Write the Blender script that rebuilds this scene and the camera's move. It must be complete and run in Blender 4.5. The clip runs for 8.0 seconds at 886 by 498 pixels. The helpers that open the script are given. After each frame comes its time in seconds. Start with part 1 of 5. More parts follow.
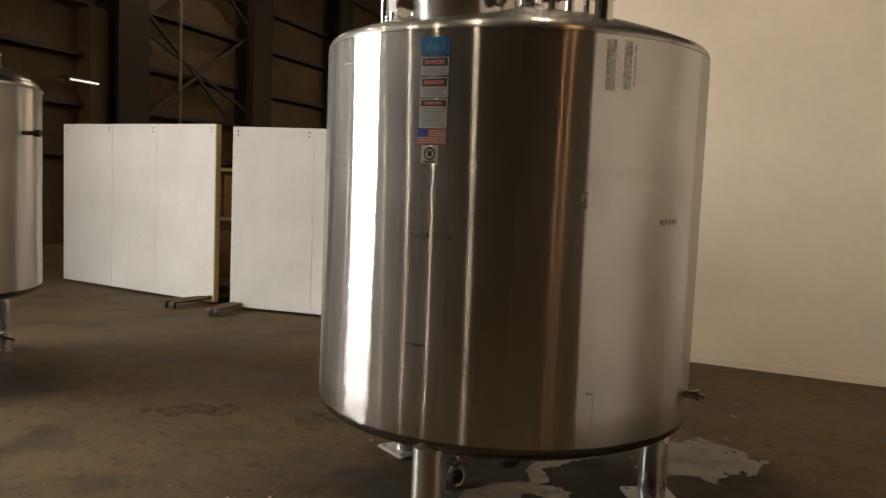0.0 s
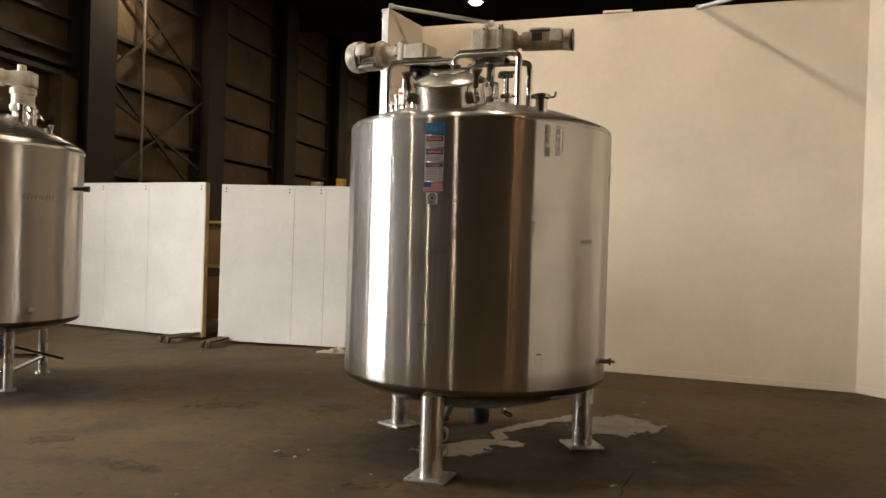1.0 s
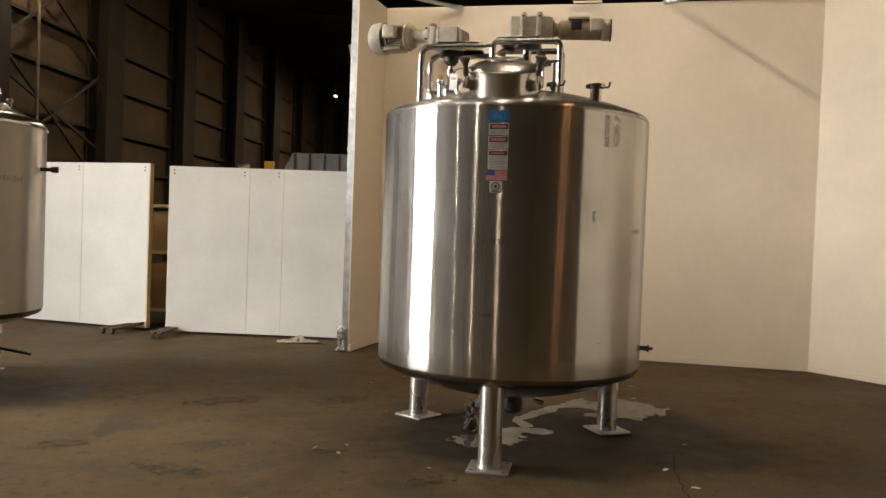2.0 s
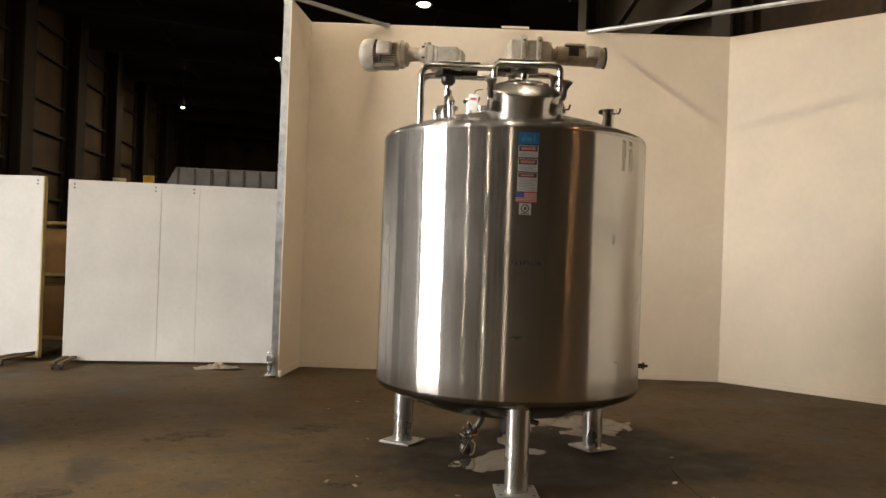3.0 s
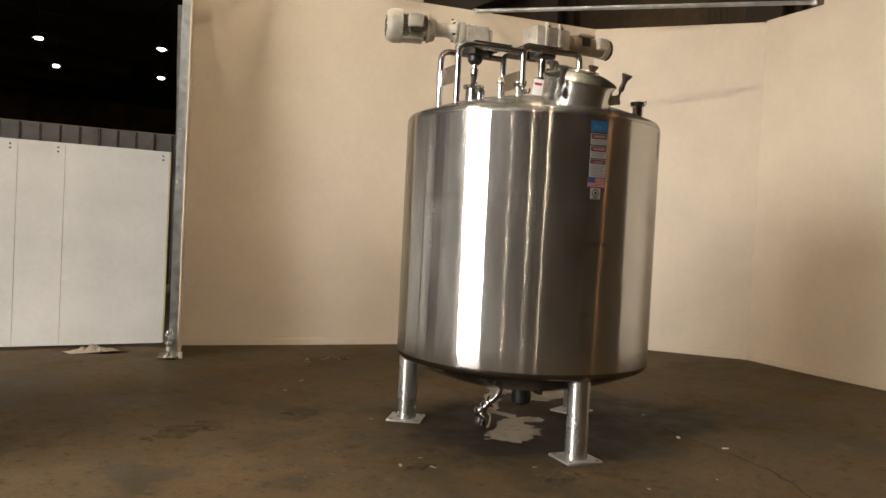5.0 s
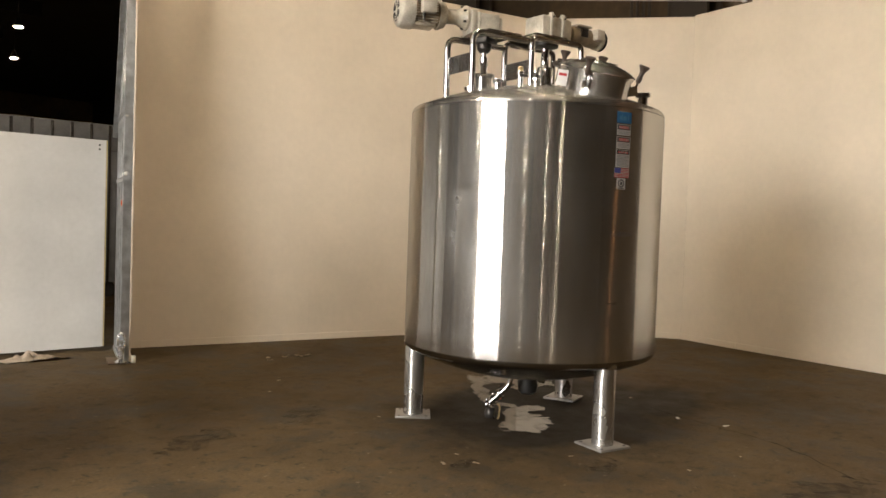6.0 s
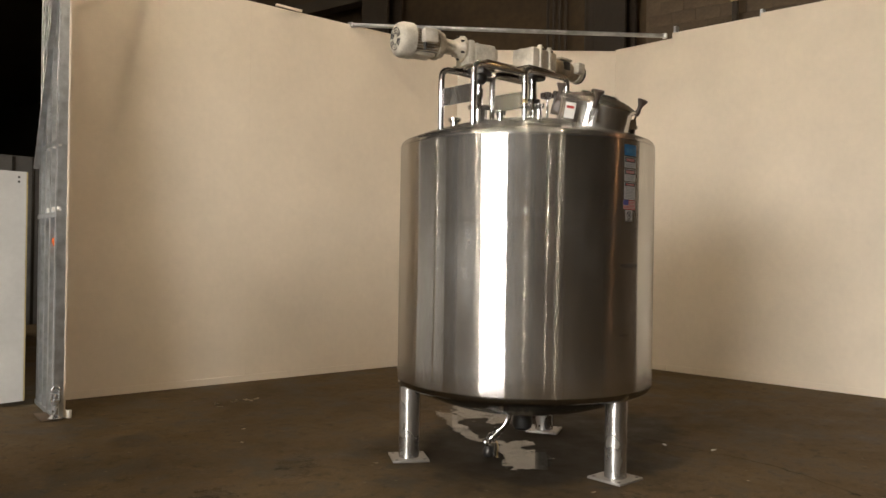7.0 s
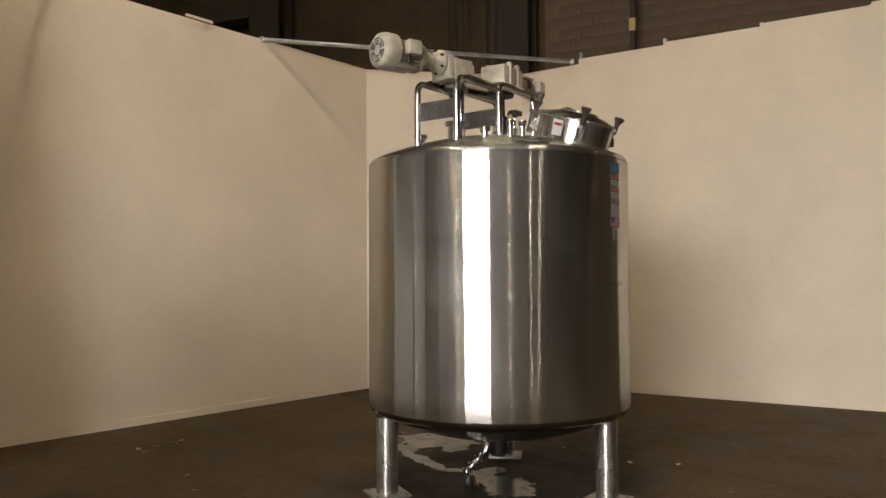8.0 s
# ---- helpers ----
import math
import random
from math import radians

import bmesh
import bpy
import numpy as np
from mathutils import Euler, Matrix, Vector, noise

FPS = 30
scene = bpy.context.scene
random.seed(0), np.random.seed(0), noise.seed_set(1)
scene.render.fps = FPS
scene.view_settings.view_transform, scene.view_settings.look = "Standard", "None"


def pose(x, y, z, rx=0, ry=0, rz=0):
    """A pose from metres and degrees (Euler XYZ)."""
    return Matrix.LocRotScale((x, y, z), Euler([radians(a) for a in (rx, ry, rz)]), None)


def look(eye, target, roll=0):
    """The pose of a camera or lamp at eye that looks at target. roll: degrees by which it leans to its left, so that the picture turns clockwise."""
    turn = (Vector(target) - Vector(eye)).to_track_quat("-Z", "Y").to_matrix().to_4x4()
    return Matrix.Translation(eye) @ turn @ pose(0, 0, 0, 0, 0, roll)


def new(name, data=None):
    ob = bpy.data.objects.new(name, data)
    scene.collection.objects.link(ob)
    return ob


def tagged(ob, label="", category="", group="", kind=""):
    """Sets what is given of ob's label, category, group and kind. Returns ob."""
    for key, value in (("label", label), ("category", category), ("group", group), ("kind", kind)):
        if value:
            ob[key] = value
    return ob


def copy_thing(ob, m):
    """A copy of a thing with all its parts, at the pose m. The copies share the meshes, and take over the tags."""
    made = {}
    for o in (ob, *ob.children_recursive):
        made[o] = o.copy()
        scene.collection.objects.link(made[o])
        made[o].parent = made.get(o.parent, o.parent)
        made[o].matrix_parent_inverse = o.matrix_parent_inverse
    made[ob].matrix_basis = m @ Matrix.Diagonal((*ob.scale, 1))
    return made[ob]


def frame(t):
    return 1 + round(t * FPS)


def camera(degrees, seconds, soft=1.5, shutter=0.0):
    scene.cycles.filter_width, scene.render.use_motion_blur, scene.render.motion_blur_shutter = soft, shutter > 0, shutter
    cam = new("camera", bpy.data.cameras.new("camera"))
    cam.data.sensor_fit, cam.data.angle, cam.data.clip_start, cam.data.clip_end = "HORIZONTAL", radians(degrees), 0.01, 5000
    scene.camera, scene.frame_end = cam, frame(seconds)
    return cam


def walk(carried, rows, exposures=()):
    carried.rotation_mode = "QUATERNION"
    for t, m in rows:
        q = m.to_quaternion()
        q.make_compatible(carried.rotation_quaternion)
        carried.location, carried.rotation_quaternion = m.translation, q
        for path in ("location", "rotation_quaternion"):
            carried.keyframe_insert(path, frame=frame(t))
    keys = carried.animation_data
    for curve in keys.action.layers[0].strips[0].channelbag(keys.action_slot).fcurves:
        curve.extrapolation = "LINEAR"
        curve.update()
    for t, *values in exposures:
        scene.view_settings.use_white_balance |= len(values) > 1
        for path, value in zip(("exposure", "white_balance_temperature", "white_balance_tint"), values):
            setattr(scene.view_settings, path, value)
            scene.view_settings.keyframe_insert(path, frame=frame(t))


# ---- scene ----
cam = camera(57.7, 8.0)
PATH = [
    (0, (-0.058, 0.200, 1.892), (-0.076, 2.193, 1.722), 2.4),
    (0.1, (0.008, -0.305, 1.845), (-0.030, 1.691, 1.712), 2.9),
    (0.2, (0.075, -0.848, 1.784), (0.020, 1.150, 1.685), 3.2),
    (0.3, (0.143, -1.425, 1.723), (0.080, 0.573, 1.671), 3.4),
    (0.4, (0.165, -1.815, 1.698), (0.111, 0.184, 1.681), 3.3),
    (0.5, (0.085, -1.812, 1.703), (0.063, 0.188, 1.69), 2.7),
    (1, (-0.504, -1.743, 1.704), (-0.356, 0.252, 1.686), 1.8),
    (1.5, (-1.144, -1.64, 1.7), (-0.857, 0.339, 1.646), 1.8),
    (3, (-3.052, -0.901, 1.678), (-2.206, 0.912, 1.689), 2.1),
    (3.5, (-3.684, -0.625, 1.66), (-2.653, 1.089, 1.677), 1.5),
    (4, (-4.269, -0.281, 1.666), (-3.083, 1.33, 1.673), 2.2),
    (4.5, (-4.777, 0.141, 1.701), (-3.461, 1.647, 1.68), 2.8),
    (6, (-5.905, 1.644, 1.686), (-4.251, 2.765, 1.616), 2.0),
    (6.5, (-6.13, 2.19, 1.671), (-4.389, 3.174, 1.633), 1.4),
    (7, (-6.274, 2.728, 1.721), (-4.45, 3.549, 1.726), 0.9),
    (7.5, (-6.368, 3.285, 1.71), (-4.477, 3.935, 1.754), 0.1),
    (8, (-6.355, 3.836, 1.683), (-4.408, 4.289, 1.754), -0.3),
]
walk(cam, [(t, look(eye, target, roll)) for t, eye, target, roll in PATH],
     exposures=[(0, -0.2), (0.4, -0.04), (1, 0.08), (3, 0.1), (4.5, 0.06), (6, 0.17), (6.5, 0.09), (7, -0.09), (7.5, -0.24), (8, -0.4)])

# ---- world, daylight and lamps ----
scene.view_settings.exposure = 0.0
world = bpy.data.worlds.new("world")
scene.world = world
world.use_nodes = True
wn = world.node_tree.nodes
sky = wn.new("ShaderNodeTexSky")
sky.sky_type, sky.sun_disc, sky.sun_elevation, sky.sun_rotation = "NISHITA", False, radians(40), radians(90)
world.node_tree.links.new(sky.outputs[0], wn["Background"].inputs[0])
wn["Background"].inputs[1].default_value = 0.1

# the hall's two side walls, which stand at a slight angle to each other
AX = Vector((0.2996, 0.954, 0)).normalized()
AN = Vector((AX.y, -AX.x, 0))
RX = Vector((0.235, 0.972, 0)).normalized()
RN = Vector((RX.y, -RX.x, 0))
LEFT0, RIGHT0 = Vector((-15.54, 0, 0)), Vector((8.5, 10.5, 0))


def hall_left(s, off=0.0, z=0.0):
    return LEFT0 + AX * s + AN * off + Vector((0, 0, z))


def hall_right(s, off=0.0, z=0.0):
    return RIGHT0 + RX * s - RN * off + Vector((0, 0, z))


DOOR_S, DOOR_W, DOOR_H = 6.95, 5.4, 6.2
day = new("daylight_outside_doorway", bpy.data.lights.new("daylight_outside_doorway", "AREA"))
day.data.shape, day.data.size, day.data.size_y = "RECTANGLE", 18.0, 6.0
day.data.energy, day.data.color = 16800, (1.0, 0.95, 0.89)
day.matrix_world = look(hall_left(DOOR_S, -7.5, 7.4), hall_left(DOOR_S, 8, 1.5))

# ---- materials ----


def material(name):
    m = bpy.data.materials.new(name)
    m.use_nodes = True
    return m, m.node_tree.nodes, m.node_tree.links, m.node_tree.nodes["Principled BSDF"]


def coords(n, l, scale=(1, 1, 1)):
    tc, mp = n.new("ShaderNodeTexCoord"), n.new("ShaderNodeMapping")
    l.new(tc.outputs["Object"], mp.inputs[0])
    mp.inputs["Scale"].default_value = scale
    return mp.outputs[0]


def noise_tex(n, l, vec, scale, detail=4, rough=0.55):
    t = n.new("ShaderNodeTexNoise")
    t.inputs["Scale"].default_value, t.inputs["Detail"].default_value, t.inputs["Roughness"].default_value = scale, detail, rough
    l.new(vec, t.inputs["Vector"])
    return t.outputs["Fac"]


def ramp(n, l, fac, stops):
    r = n.new("ShaderNodeValToRGB")
    el = r.color_ramp.elements
    while len(el) < len(stops):
        el.new(0.5)
    for e, (p, c) in zip(el, stops):
        e.position, e.color = p, (*c, 1) if len(c) == 3 else c
    l.new(fac, r.inputs[0])
    return r.outputs[0]


def mixc(n, l, fac, a, b, mode="MIX"):
    m = n.new("ShaderNodeMix")
    m.data_type, m.blend_type = "RGBA", mode
    for sock, v in ((m.inputs[0], fac), (m.inputs[6], a), (m.inputs[7], b)):
        if isinstance(v, (int, float)):
            sock.default_value = v
        elif isinstance(v, tuple):
            sock.default_value = (*v, 1)
        else:
            l.new(v, sock)
    return m.outputs[2]


def grey(v):
    return (v, v, v)


def bump(n, l, height, strength, distance, to):
    b = n.new("ShaderNodeBump")
    b.inputs["Strength"].default_value, b.inputs["Distance"].default_value = strength, distance
    l.new(height, b.inputs["Height"])
    l.new(b.outputs[0], to)


def plain(name, colour, rough=0.5, metal=0.0, var=0.15, scale=8.0, bumpy=0.1):
    """Paint, plastic, rubber or dull metal with mottling at two scales."""
    m, n, l, b = material(name)
    v = coords(n, l)
    big, small = noise_tex(n, l, v, scale, 5), noise_tex(n, l, v, scale * 14, 3)
    dark = tuple(c * (1 - var) for c in colour)
    lite = tuple(min(1, c * (1 + var * 0.6)) for c in colour)
    c1 = ramp(n, l, big, [(0.3, dark), (0.7, lite)])
    c2 = ramp(n, l, small, [(0.3, grey(1 - var * 0.5)), (0.7, grey(1.0))])
    l.new(mixc(n, l, 1.0, c1, c2, "MULTIPLY"), b.inputs["Base Color"])
    l.new(ramp(n, l, big, [(0.3, grey(max(0.02, rough - 0.08))), (0.7, grey(min(1, rough + 0.08)))]), b.inputs["Roughness"])
    b.inputs["Metallic"].default_value = metal
    if bumpy:
        bump(n, l, small, bumpy, 0.002, b.inputs["Normal"])
    return m


def brushed(name, rough=0.22, aniso=0.85, colour=(0.62, 0.605, 0.58), wave=0.0, haze=0.2):
    """Stainless steel, brushed round the vertical axis where aniso is not 0, a little wavy and hazy."""
    m, n, l, b = material(name)
    b.inputs["Metallic"].default_value = 1.0
    cloud = noise_tex(n, l, coords(n, l, (1.6, 1.6, 0.9)), 2.2, 5, 0.6)
    smear = noise_tex(n, l, coords(n, l, (2.0, 2.0, 1.2)), 2.0, 2, 0.5)
    brush = noise_tex(n, l, coords(n, l, (2, 2, 160)), 3.0, 3)
    c = ramp(n, l, cloud, [(0.3, tuple(x * 0.9 for x in colour)), (0.7, colour)])
    c = mixc(n, l, 0.5, c, ramp(n, l, brush, [(0.3, grey(0.85)), (0.7, grey(1))]), "MULTIPLY")
    l.new(c, b.inputs["Base Color"])
    l.new(ramp(n, l, smear, [(0.2, grey(0.5 if aniso else rough * 0.9)), (0.85, grey(0.65 if aniso else rough * 1.4))]), b.inputs["Roughness"])
    normal = None
    if wave:
        w = n.new("ShaderNodeBump")
        w.inputs["Strength"].default_value, w.inputs["Distance"].default_value = wave, 0.012
        l.new(noise_tex(n, l, coords(n, l, (1, 1, 0.06)), 3.4, 1, 0.3), w.inputs["Height"])
        normal = w.outputs[0]
        l.new(normal, b.inputs["Normal"])
    if aniso:
        g, t, x = n.new("ShaderNodeBsdfAnisotropic"), n.new("ShaderNodeTangent"), n.new("ShaderNodeMixShader")
        t.direction_type, t.axis = "RADIAL", "Z"
        g.distribution, g.inputs["Anisotropy"].default_value = "MULTI_GGX", aniso
        l.new(ramp(n, l, smear, [(0.2, grey(rough * 0.9)), (0.85, grey(rough * 1.2))]), g.inputs["Roughness"])
        l.new(c, g.inputs["Color"])
        l.new(t.outputs[0], g.inputs["Tangent"])
        if normal:
            l.new(normal, g.inputs["Normal"])
        smudge = noise_tex(n, l, coords(n, l, (1.0, 1.0, 0.5)), 3.4, 5, 0.62)
        l.new(ramp(n, l, smudge, [(0.38, grey(haze * 0.7)), (0.56, grey(haze)), (0.76, grey(min(1, haze * 1.9)))]), x.inputs[0])
        l.new(g.outputs[0], x.inputs[1])
        l.new(b.outputs[0], x.inputs[2])
        l.new(x.outputs[0], n["Material Output"].inputs[0])
    return m


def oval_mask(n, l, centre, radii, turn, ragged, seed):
    """1 inside a ragged oval patch, 0 outside, with a soft edge."""
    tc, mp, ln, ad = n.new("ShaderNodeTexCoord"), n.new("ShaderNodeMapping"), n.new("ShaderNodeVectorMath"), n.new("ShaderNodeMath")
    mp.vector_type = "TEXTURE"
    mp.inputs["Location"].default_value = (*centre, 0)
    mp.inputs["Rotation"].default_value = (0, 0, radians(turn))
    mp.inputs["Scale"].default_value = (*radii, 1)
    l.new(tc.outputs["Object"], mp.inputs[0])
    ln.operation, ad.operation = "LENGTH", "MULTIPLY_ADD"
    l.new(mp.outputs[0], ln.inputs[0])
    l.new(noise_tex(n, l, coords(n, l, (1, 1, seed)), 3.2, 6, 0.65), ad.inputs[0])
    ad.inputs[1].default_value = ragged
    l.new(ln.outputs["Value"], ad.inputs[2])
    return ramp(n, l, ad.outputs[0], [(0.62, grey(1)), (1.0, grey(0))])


def floor_material():
    m, n, l, b = material("dirty_concrete")
    v = coords(n, l)
    big, mid, fine = noise_tex(n, l, v, 0.45, 7, 0.62), noise_tex(n, l, v, 1.5, 9, 0.68), noise_tex(n, l, v, 46, 5, 0.7)
    c = ramp(n, l, big, [(0.3, (0.052, 0.0355, 0.017)), (0.5, (0.086, 0.0585, 0.028)), (0.70, (0.113, 0.078, 0.038))])
    c = mixc(n, l, ramp(n, l, mid, [(0.50, grey(0)), (0.62, grey(0.8))]), c, (0.034, 0.027, 0.016))
    c = mixc(n, l, ramp(n, l, noise_tex(n, l, v, 3.4, 8, 0.7), [(0.56, grey(0)), (0.72, grey(0.6))]), c, (0.145, 0.086, 0.036))
    c = mixc(n, l, ramp(n, l, noise_tex(n, l, v, 9.0, 8, 0.75), [(0.36, grey(0.75)), (0.47, grey(0))]), c, (0.024, 0.020, 0.014))
    c = mixc(n, l, ramp(n, l, noise_tex(n, l, coords(n, l, (1, 1, 2)), 17, 3, 0.6), [(0.66, grey(0)), (0.72, grey(0.8))]), c, (0.17, 0.135, 0.085))
    # damp round the puddle, plus the tanks' floor shadows painted in as dark ovals
    damp_shade = oval_mask(n, l, (0.6, 4.9), (2.5, 1.95), 15, 0.6, 1.0)
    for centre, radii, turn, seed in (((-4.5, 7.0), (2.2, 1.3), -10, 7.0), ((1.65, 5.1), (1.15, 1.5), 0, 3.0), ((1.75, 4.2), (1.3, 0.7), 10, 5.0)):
        damp_shade = mixc(n, l, 1.0, damp_shade, oval_mask(n, l, centre, radii, turn, 0.6, seed), "LIGHTEN")
    c = mixc(n, l, ramp(n, l, damp_shade, [(0, grey(0)), (0.7, grey(0.84))]), c, (0.016, 0.012, 0.008))
    c = mixc(n, l, 0.8, c, ramp(n, l, fine, [(0.3, grey(0.62)), (0.7, grey(1.2))]), "MULTIPLY")
    l.new(c, b.inputs["Base Color"])
    l.new(ramp(n, l, mid, [(0.4, grey(0.8)), (0.66, grey(0.55))]), b.inputs["Roughness"])
    b.inputs["Specular IOR Level"].default_value = 0.18
    bump(n, l, fine, 0.3, 0.006, b.inputs["Normal"])
    return m


def glow(name, colour, strength):
    m, n, l, b = material(name)
    b.inputs["Emission Color"].default_value = (*colour, 1)
    b.inputs["Emission Strength"].default_value = strength
    return m


STEEL = brushed("brushed_stainless_shell", 0.16, 0.88, wave=0.13, haze=0.16)
STEEL_BAND = brushed("ground_weld_band", 0.2, 0.86, (0.605, 0.59, 0.565), wave=0.13, haze=0.125)
STEEL_DULL = brushed("dull_stainless_shell", 0.3, 0.7, (0.53, 0.495, 0.455), haze=0.18)
STEEL_HEAD = brushed("brushed_stainless_head", 0.2, 0.5)
# same stainless, darkened: the belly's shade and dark reflections are in this colour
STEEL_BELLY_SHADED = brushed("polished_shaded_belly", 0.16, 0.0, (0.24, 0.23, 0.215))
STEEL_LID = brushed("satin_stainless_lid", 0.22, 0.0, (0.68, 0.665, 0.64))
STEEL_TUBE = brushed("polished_stainless_tube", 0.2, 0.0)
STEEL_LEG = brushed("brushed_stainless_leg", 0.26, 0.6, haze=0.3)
STEEL_PLATE = plain("dull_steel_plate", (0.42, 0.405, 0.38), 0.42, 0.75, 0.2, 6.0, 0.15)
STEEL_DARK = plain("dark_worn_steel", (0.06, 0.055, 0.05), 0.45, 0.8)
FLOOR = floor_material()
CREAM = plain("cream_wall_paint", (0.77, 0.685, 0.57), 0.55, 0, 0.08, 0.9, 0.1)
WHITE = plain("white_panel_paint", (0.57, 0.56, 0.537), 0.5, 0, 0.11, 1.2, 0.1)
PINE = plain("pine_edge", (0.50, 0.40, 0.20), 0.6, 0, 0.2, 6)
SIDING = plain("brown_siding", (0.102, 0.063, 0.031), 0.85, 0, 0.55, 0.5, 0.3)
BACKING = plain("dark_brown_backing", (0.075, 0.047, 0.022), 0.85, 0, 0.5, 0.5, 0.3)
COLUMN = plain("dark_painted_column", (0.028, 0.018, 0.010), 0.75, 0, 0.4, 1.2, 0.2)
COLUMN_BROWN = plain("brown_painted_column", (0.027, 0.017, 0.0085), 0.85, 0, 0.4, 1.2, 0.2)
GIRT = plain("dark_steel_girt", (0.042, 0.030, 0.019), 0.7, 0.1, 0.4, 2.0, 0.2)
ROOF = plain("dark_roof_deck", (0.022, 0.017, 0.013), 0.9, 0, 0.4, 0.5, 0.2)
# near-black colour that stands for the hall's darkness
DARK_DEPTH = plain("black_unlit_depth", (0.008, 0.007, 0.006), 0.9, 0, 0.4, 0.5, 0.2)
BLOCK = plain("painted_block", (0.125, 0.09, 0.055), 0.8, 0, 0.35, 1.5, 0.4)
CHROME = plain("bright_zinc_plate", (0.82, 0.83, 0.85), 0.24, 0.92, 0.1, 9.0, 0.1)
GALV = plain("galvanised_steel", (0.62, 0.645, 0.67), 0.38, 0.9, 0.25, 9.0, 0.1)
PIPE_OLD = plain("old_painted_pipe", (0.20, 0.16, 0.115), 0.6, 0.1, 0.35, 3.0, 0.1)
WOOD_DARK = plain("dark_stained_wood", (0.10, 0.062, 0.033), 0.7, 0, 0.3, 8)
MOTOR_WHITE = plain("white_enamel", (0.56, 0.515, 0.43), 0.38, 0, 0.38, 7, 0.15)
MOTOR_BROWN = plain("stained_shaded_tan_enamel", (0.30, 0.235, 0.155), 0.45, 0, 0.45, 9, 0.15)
MOTOR_TAN = plain("dirty_white_enamel", (0.50, 0.44, 0.345), 0.42, 0, 0.42, 11, 0.15)
BLACK = plain("black_rubber", (0.02, 0.019, 0.018), 0.45, 0, 0.3, 20)
BROWN_KNOB = plain("brown_knob", (0.055, 0.038, 0.03), 0.35, 0, 0.3, 20)
ORANGE = plain("orange_plastic", (0.85, 0.16, 0.03), 0.4, 0, 0.1, 20)
YELLOW = plain("yellow_plastic", (0.75, 0.45, 0.03), 0.45, 0, 0.1, 15)
PALE_YELLOW = plain("cream_plastic", (0.80, 0.72, 0.52), 0.45, 0, 0.1, 15)
BRASS = plain("dull_brass", (0.55, 0.42, 0.22), 0.35, 0.8, 0.2, 20)
STICKER = plain("weathered_sticker_paper", (0.35, 0.34, 0.325), 0.4, 0, 0.1, 20, 0)
BLUE = plain("blue_print", (0.014, 0.095, 0.215), 0.35, 0, 0.06, 20, 0)
PALE_BLUE = plain("pale_blue_print", (0.05, 0.15, 0.26), 0.4, 0, 0.06, 20, 0)
PAPER = plain("white_label", (0.72, 0.71, 0.68), 0.4, 0, 0.06, 20, 0)
RED = plain("red_print", (0.36, 0.025, 0.025), 0.35, 0, 0.06, 20, 0)
NAVY = plain("navy_print", (0.04, 0.05, 0.20), 0.35, 0, 0.06, 20, 0)
GREYINK = plain("grey_print", (0.19, 0.19, 0.195), 0.4, 0, 0.06, 20, 0)
INK = plain("black_print", (0.02, 0.02, 0.022), 0.4, 0, 0.06, 20, 0)
CARTON = plain("brown_carton", (0.36, 0.22, 0.10), 0.8, 0, 0.2, 4)
TRAILER = plain("grey_steel_skip", (0.18, 0.182, 0.185), 0.6, 0.2, 0.3, 3)
PVC = plain("grey_white_pipe", (0.66, 0.63, 0.57), 0.4, 0, 0.1, 8)
RAG = plain("beige_cloth", (0.62, 0.53, 0.42), 0.9, 0, 0.2, 12, 0.5)
TUBE_GLOW = glow("tube_glow", (1.0, 0.95, 0.85), 1.1)
LAMP_GLOW = glow("lamp_glow", (1.0, 0.82, 0.58), 500)
LAMP_AGED = glow("aged_lamp_glow", (1.0, 0.81, 0.58), 1550)
LAMP_FAR = glow("old_lamp_glow", (1.0, 0.80, 0.54), 850)
LAMP_ORANGE = glow("orange_lamp_glow", (1.0, 0.45, 0.17), 230)

# ---- mesh helpers ----


def bm_new():
    return bmesh.new()


def part(name, bm, mat, parent=None, label="", smooth=35):
    """One bmesh as one mesh object, under a thing or a part."""
    me = bpy.data.meshes.new(name)
    bmesh.ops.recalc_face_normals(bm, faces=bm.faces)
    bm.to_mesh(me)
    bm.free()
    if smooth:
        me.shade_smooth()
        me.set_sharp_from_angle(angle=radians(smooth))
    me.materials.append(mat)
    ob = new(name, me)
    if parent:
        ob.parent = parent
    if label:
        ob["label"] = label
    return ob


def thing(name, at, label, category, group="", kind="", turn=0.0):
    ob = new(name)
    ob.matrix_world = pose(*at, 0, 0, turn)
    ob.empty_display_size = 0.1
    bpy.context.view_layer.update()
    return tagged(ob, label, category, group, kind)


def box(bm, centre, size, m=None, bevel=0.0):
    ret = bmesh.ops.create_cube(bm, size=1.0, matrix=Matrix.Translation(centre) @ Matrix.Diagonal((*size, 1)))
    vs = ret["verts"]
    if bevel:
        es = list({e for v in vs for e in v.link_edges})
        r = bmesh.ops.bevel(bm, geom=es, offset=bevel, segments=2, affect="EDGES", profile=0.5)
        vs = list({v for f in r["faces"] for v in f.verts} | {v for v in vs if v.is_valid})
    if m is not None:
        bmesh.ops.transform(bm, matrix=m, verts=[v for v in vs if v.is_valid])
    return bm


def rod(bm, p0, p1, r, seg=20, r2=None):
    p0, p1 = Vector(p0), Vector(p1)
    d = p1 - p0
    m = Matrix.Translation((p0 + p1) / 2) @ d.to_track_quat("Z", "Y").to_matrix().to_4x4()
    bmesh.ops.create_cone(bm, cap_ends=True, segments=seg, radius1=r, radius2=r if r2 is None else r2, depth=d.length, matrix=m)
    return bm


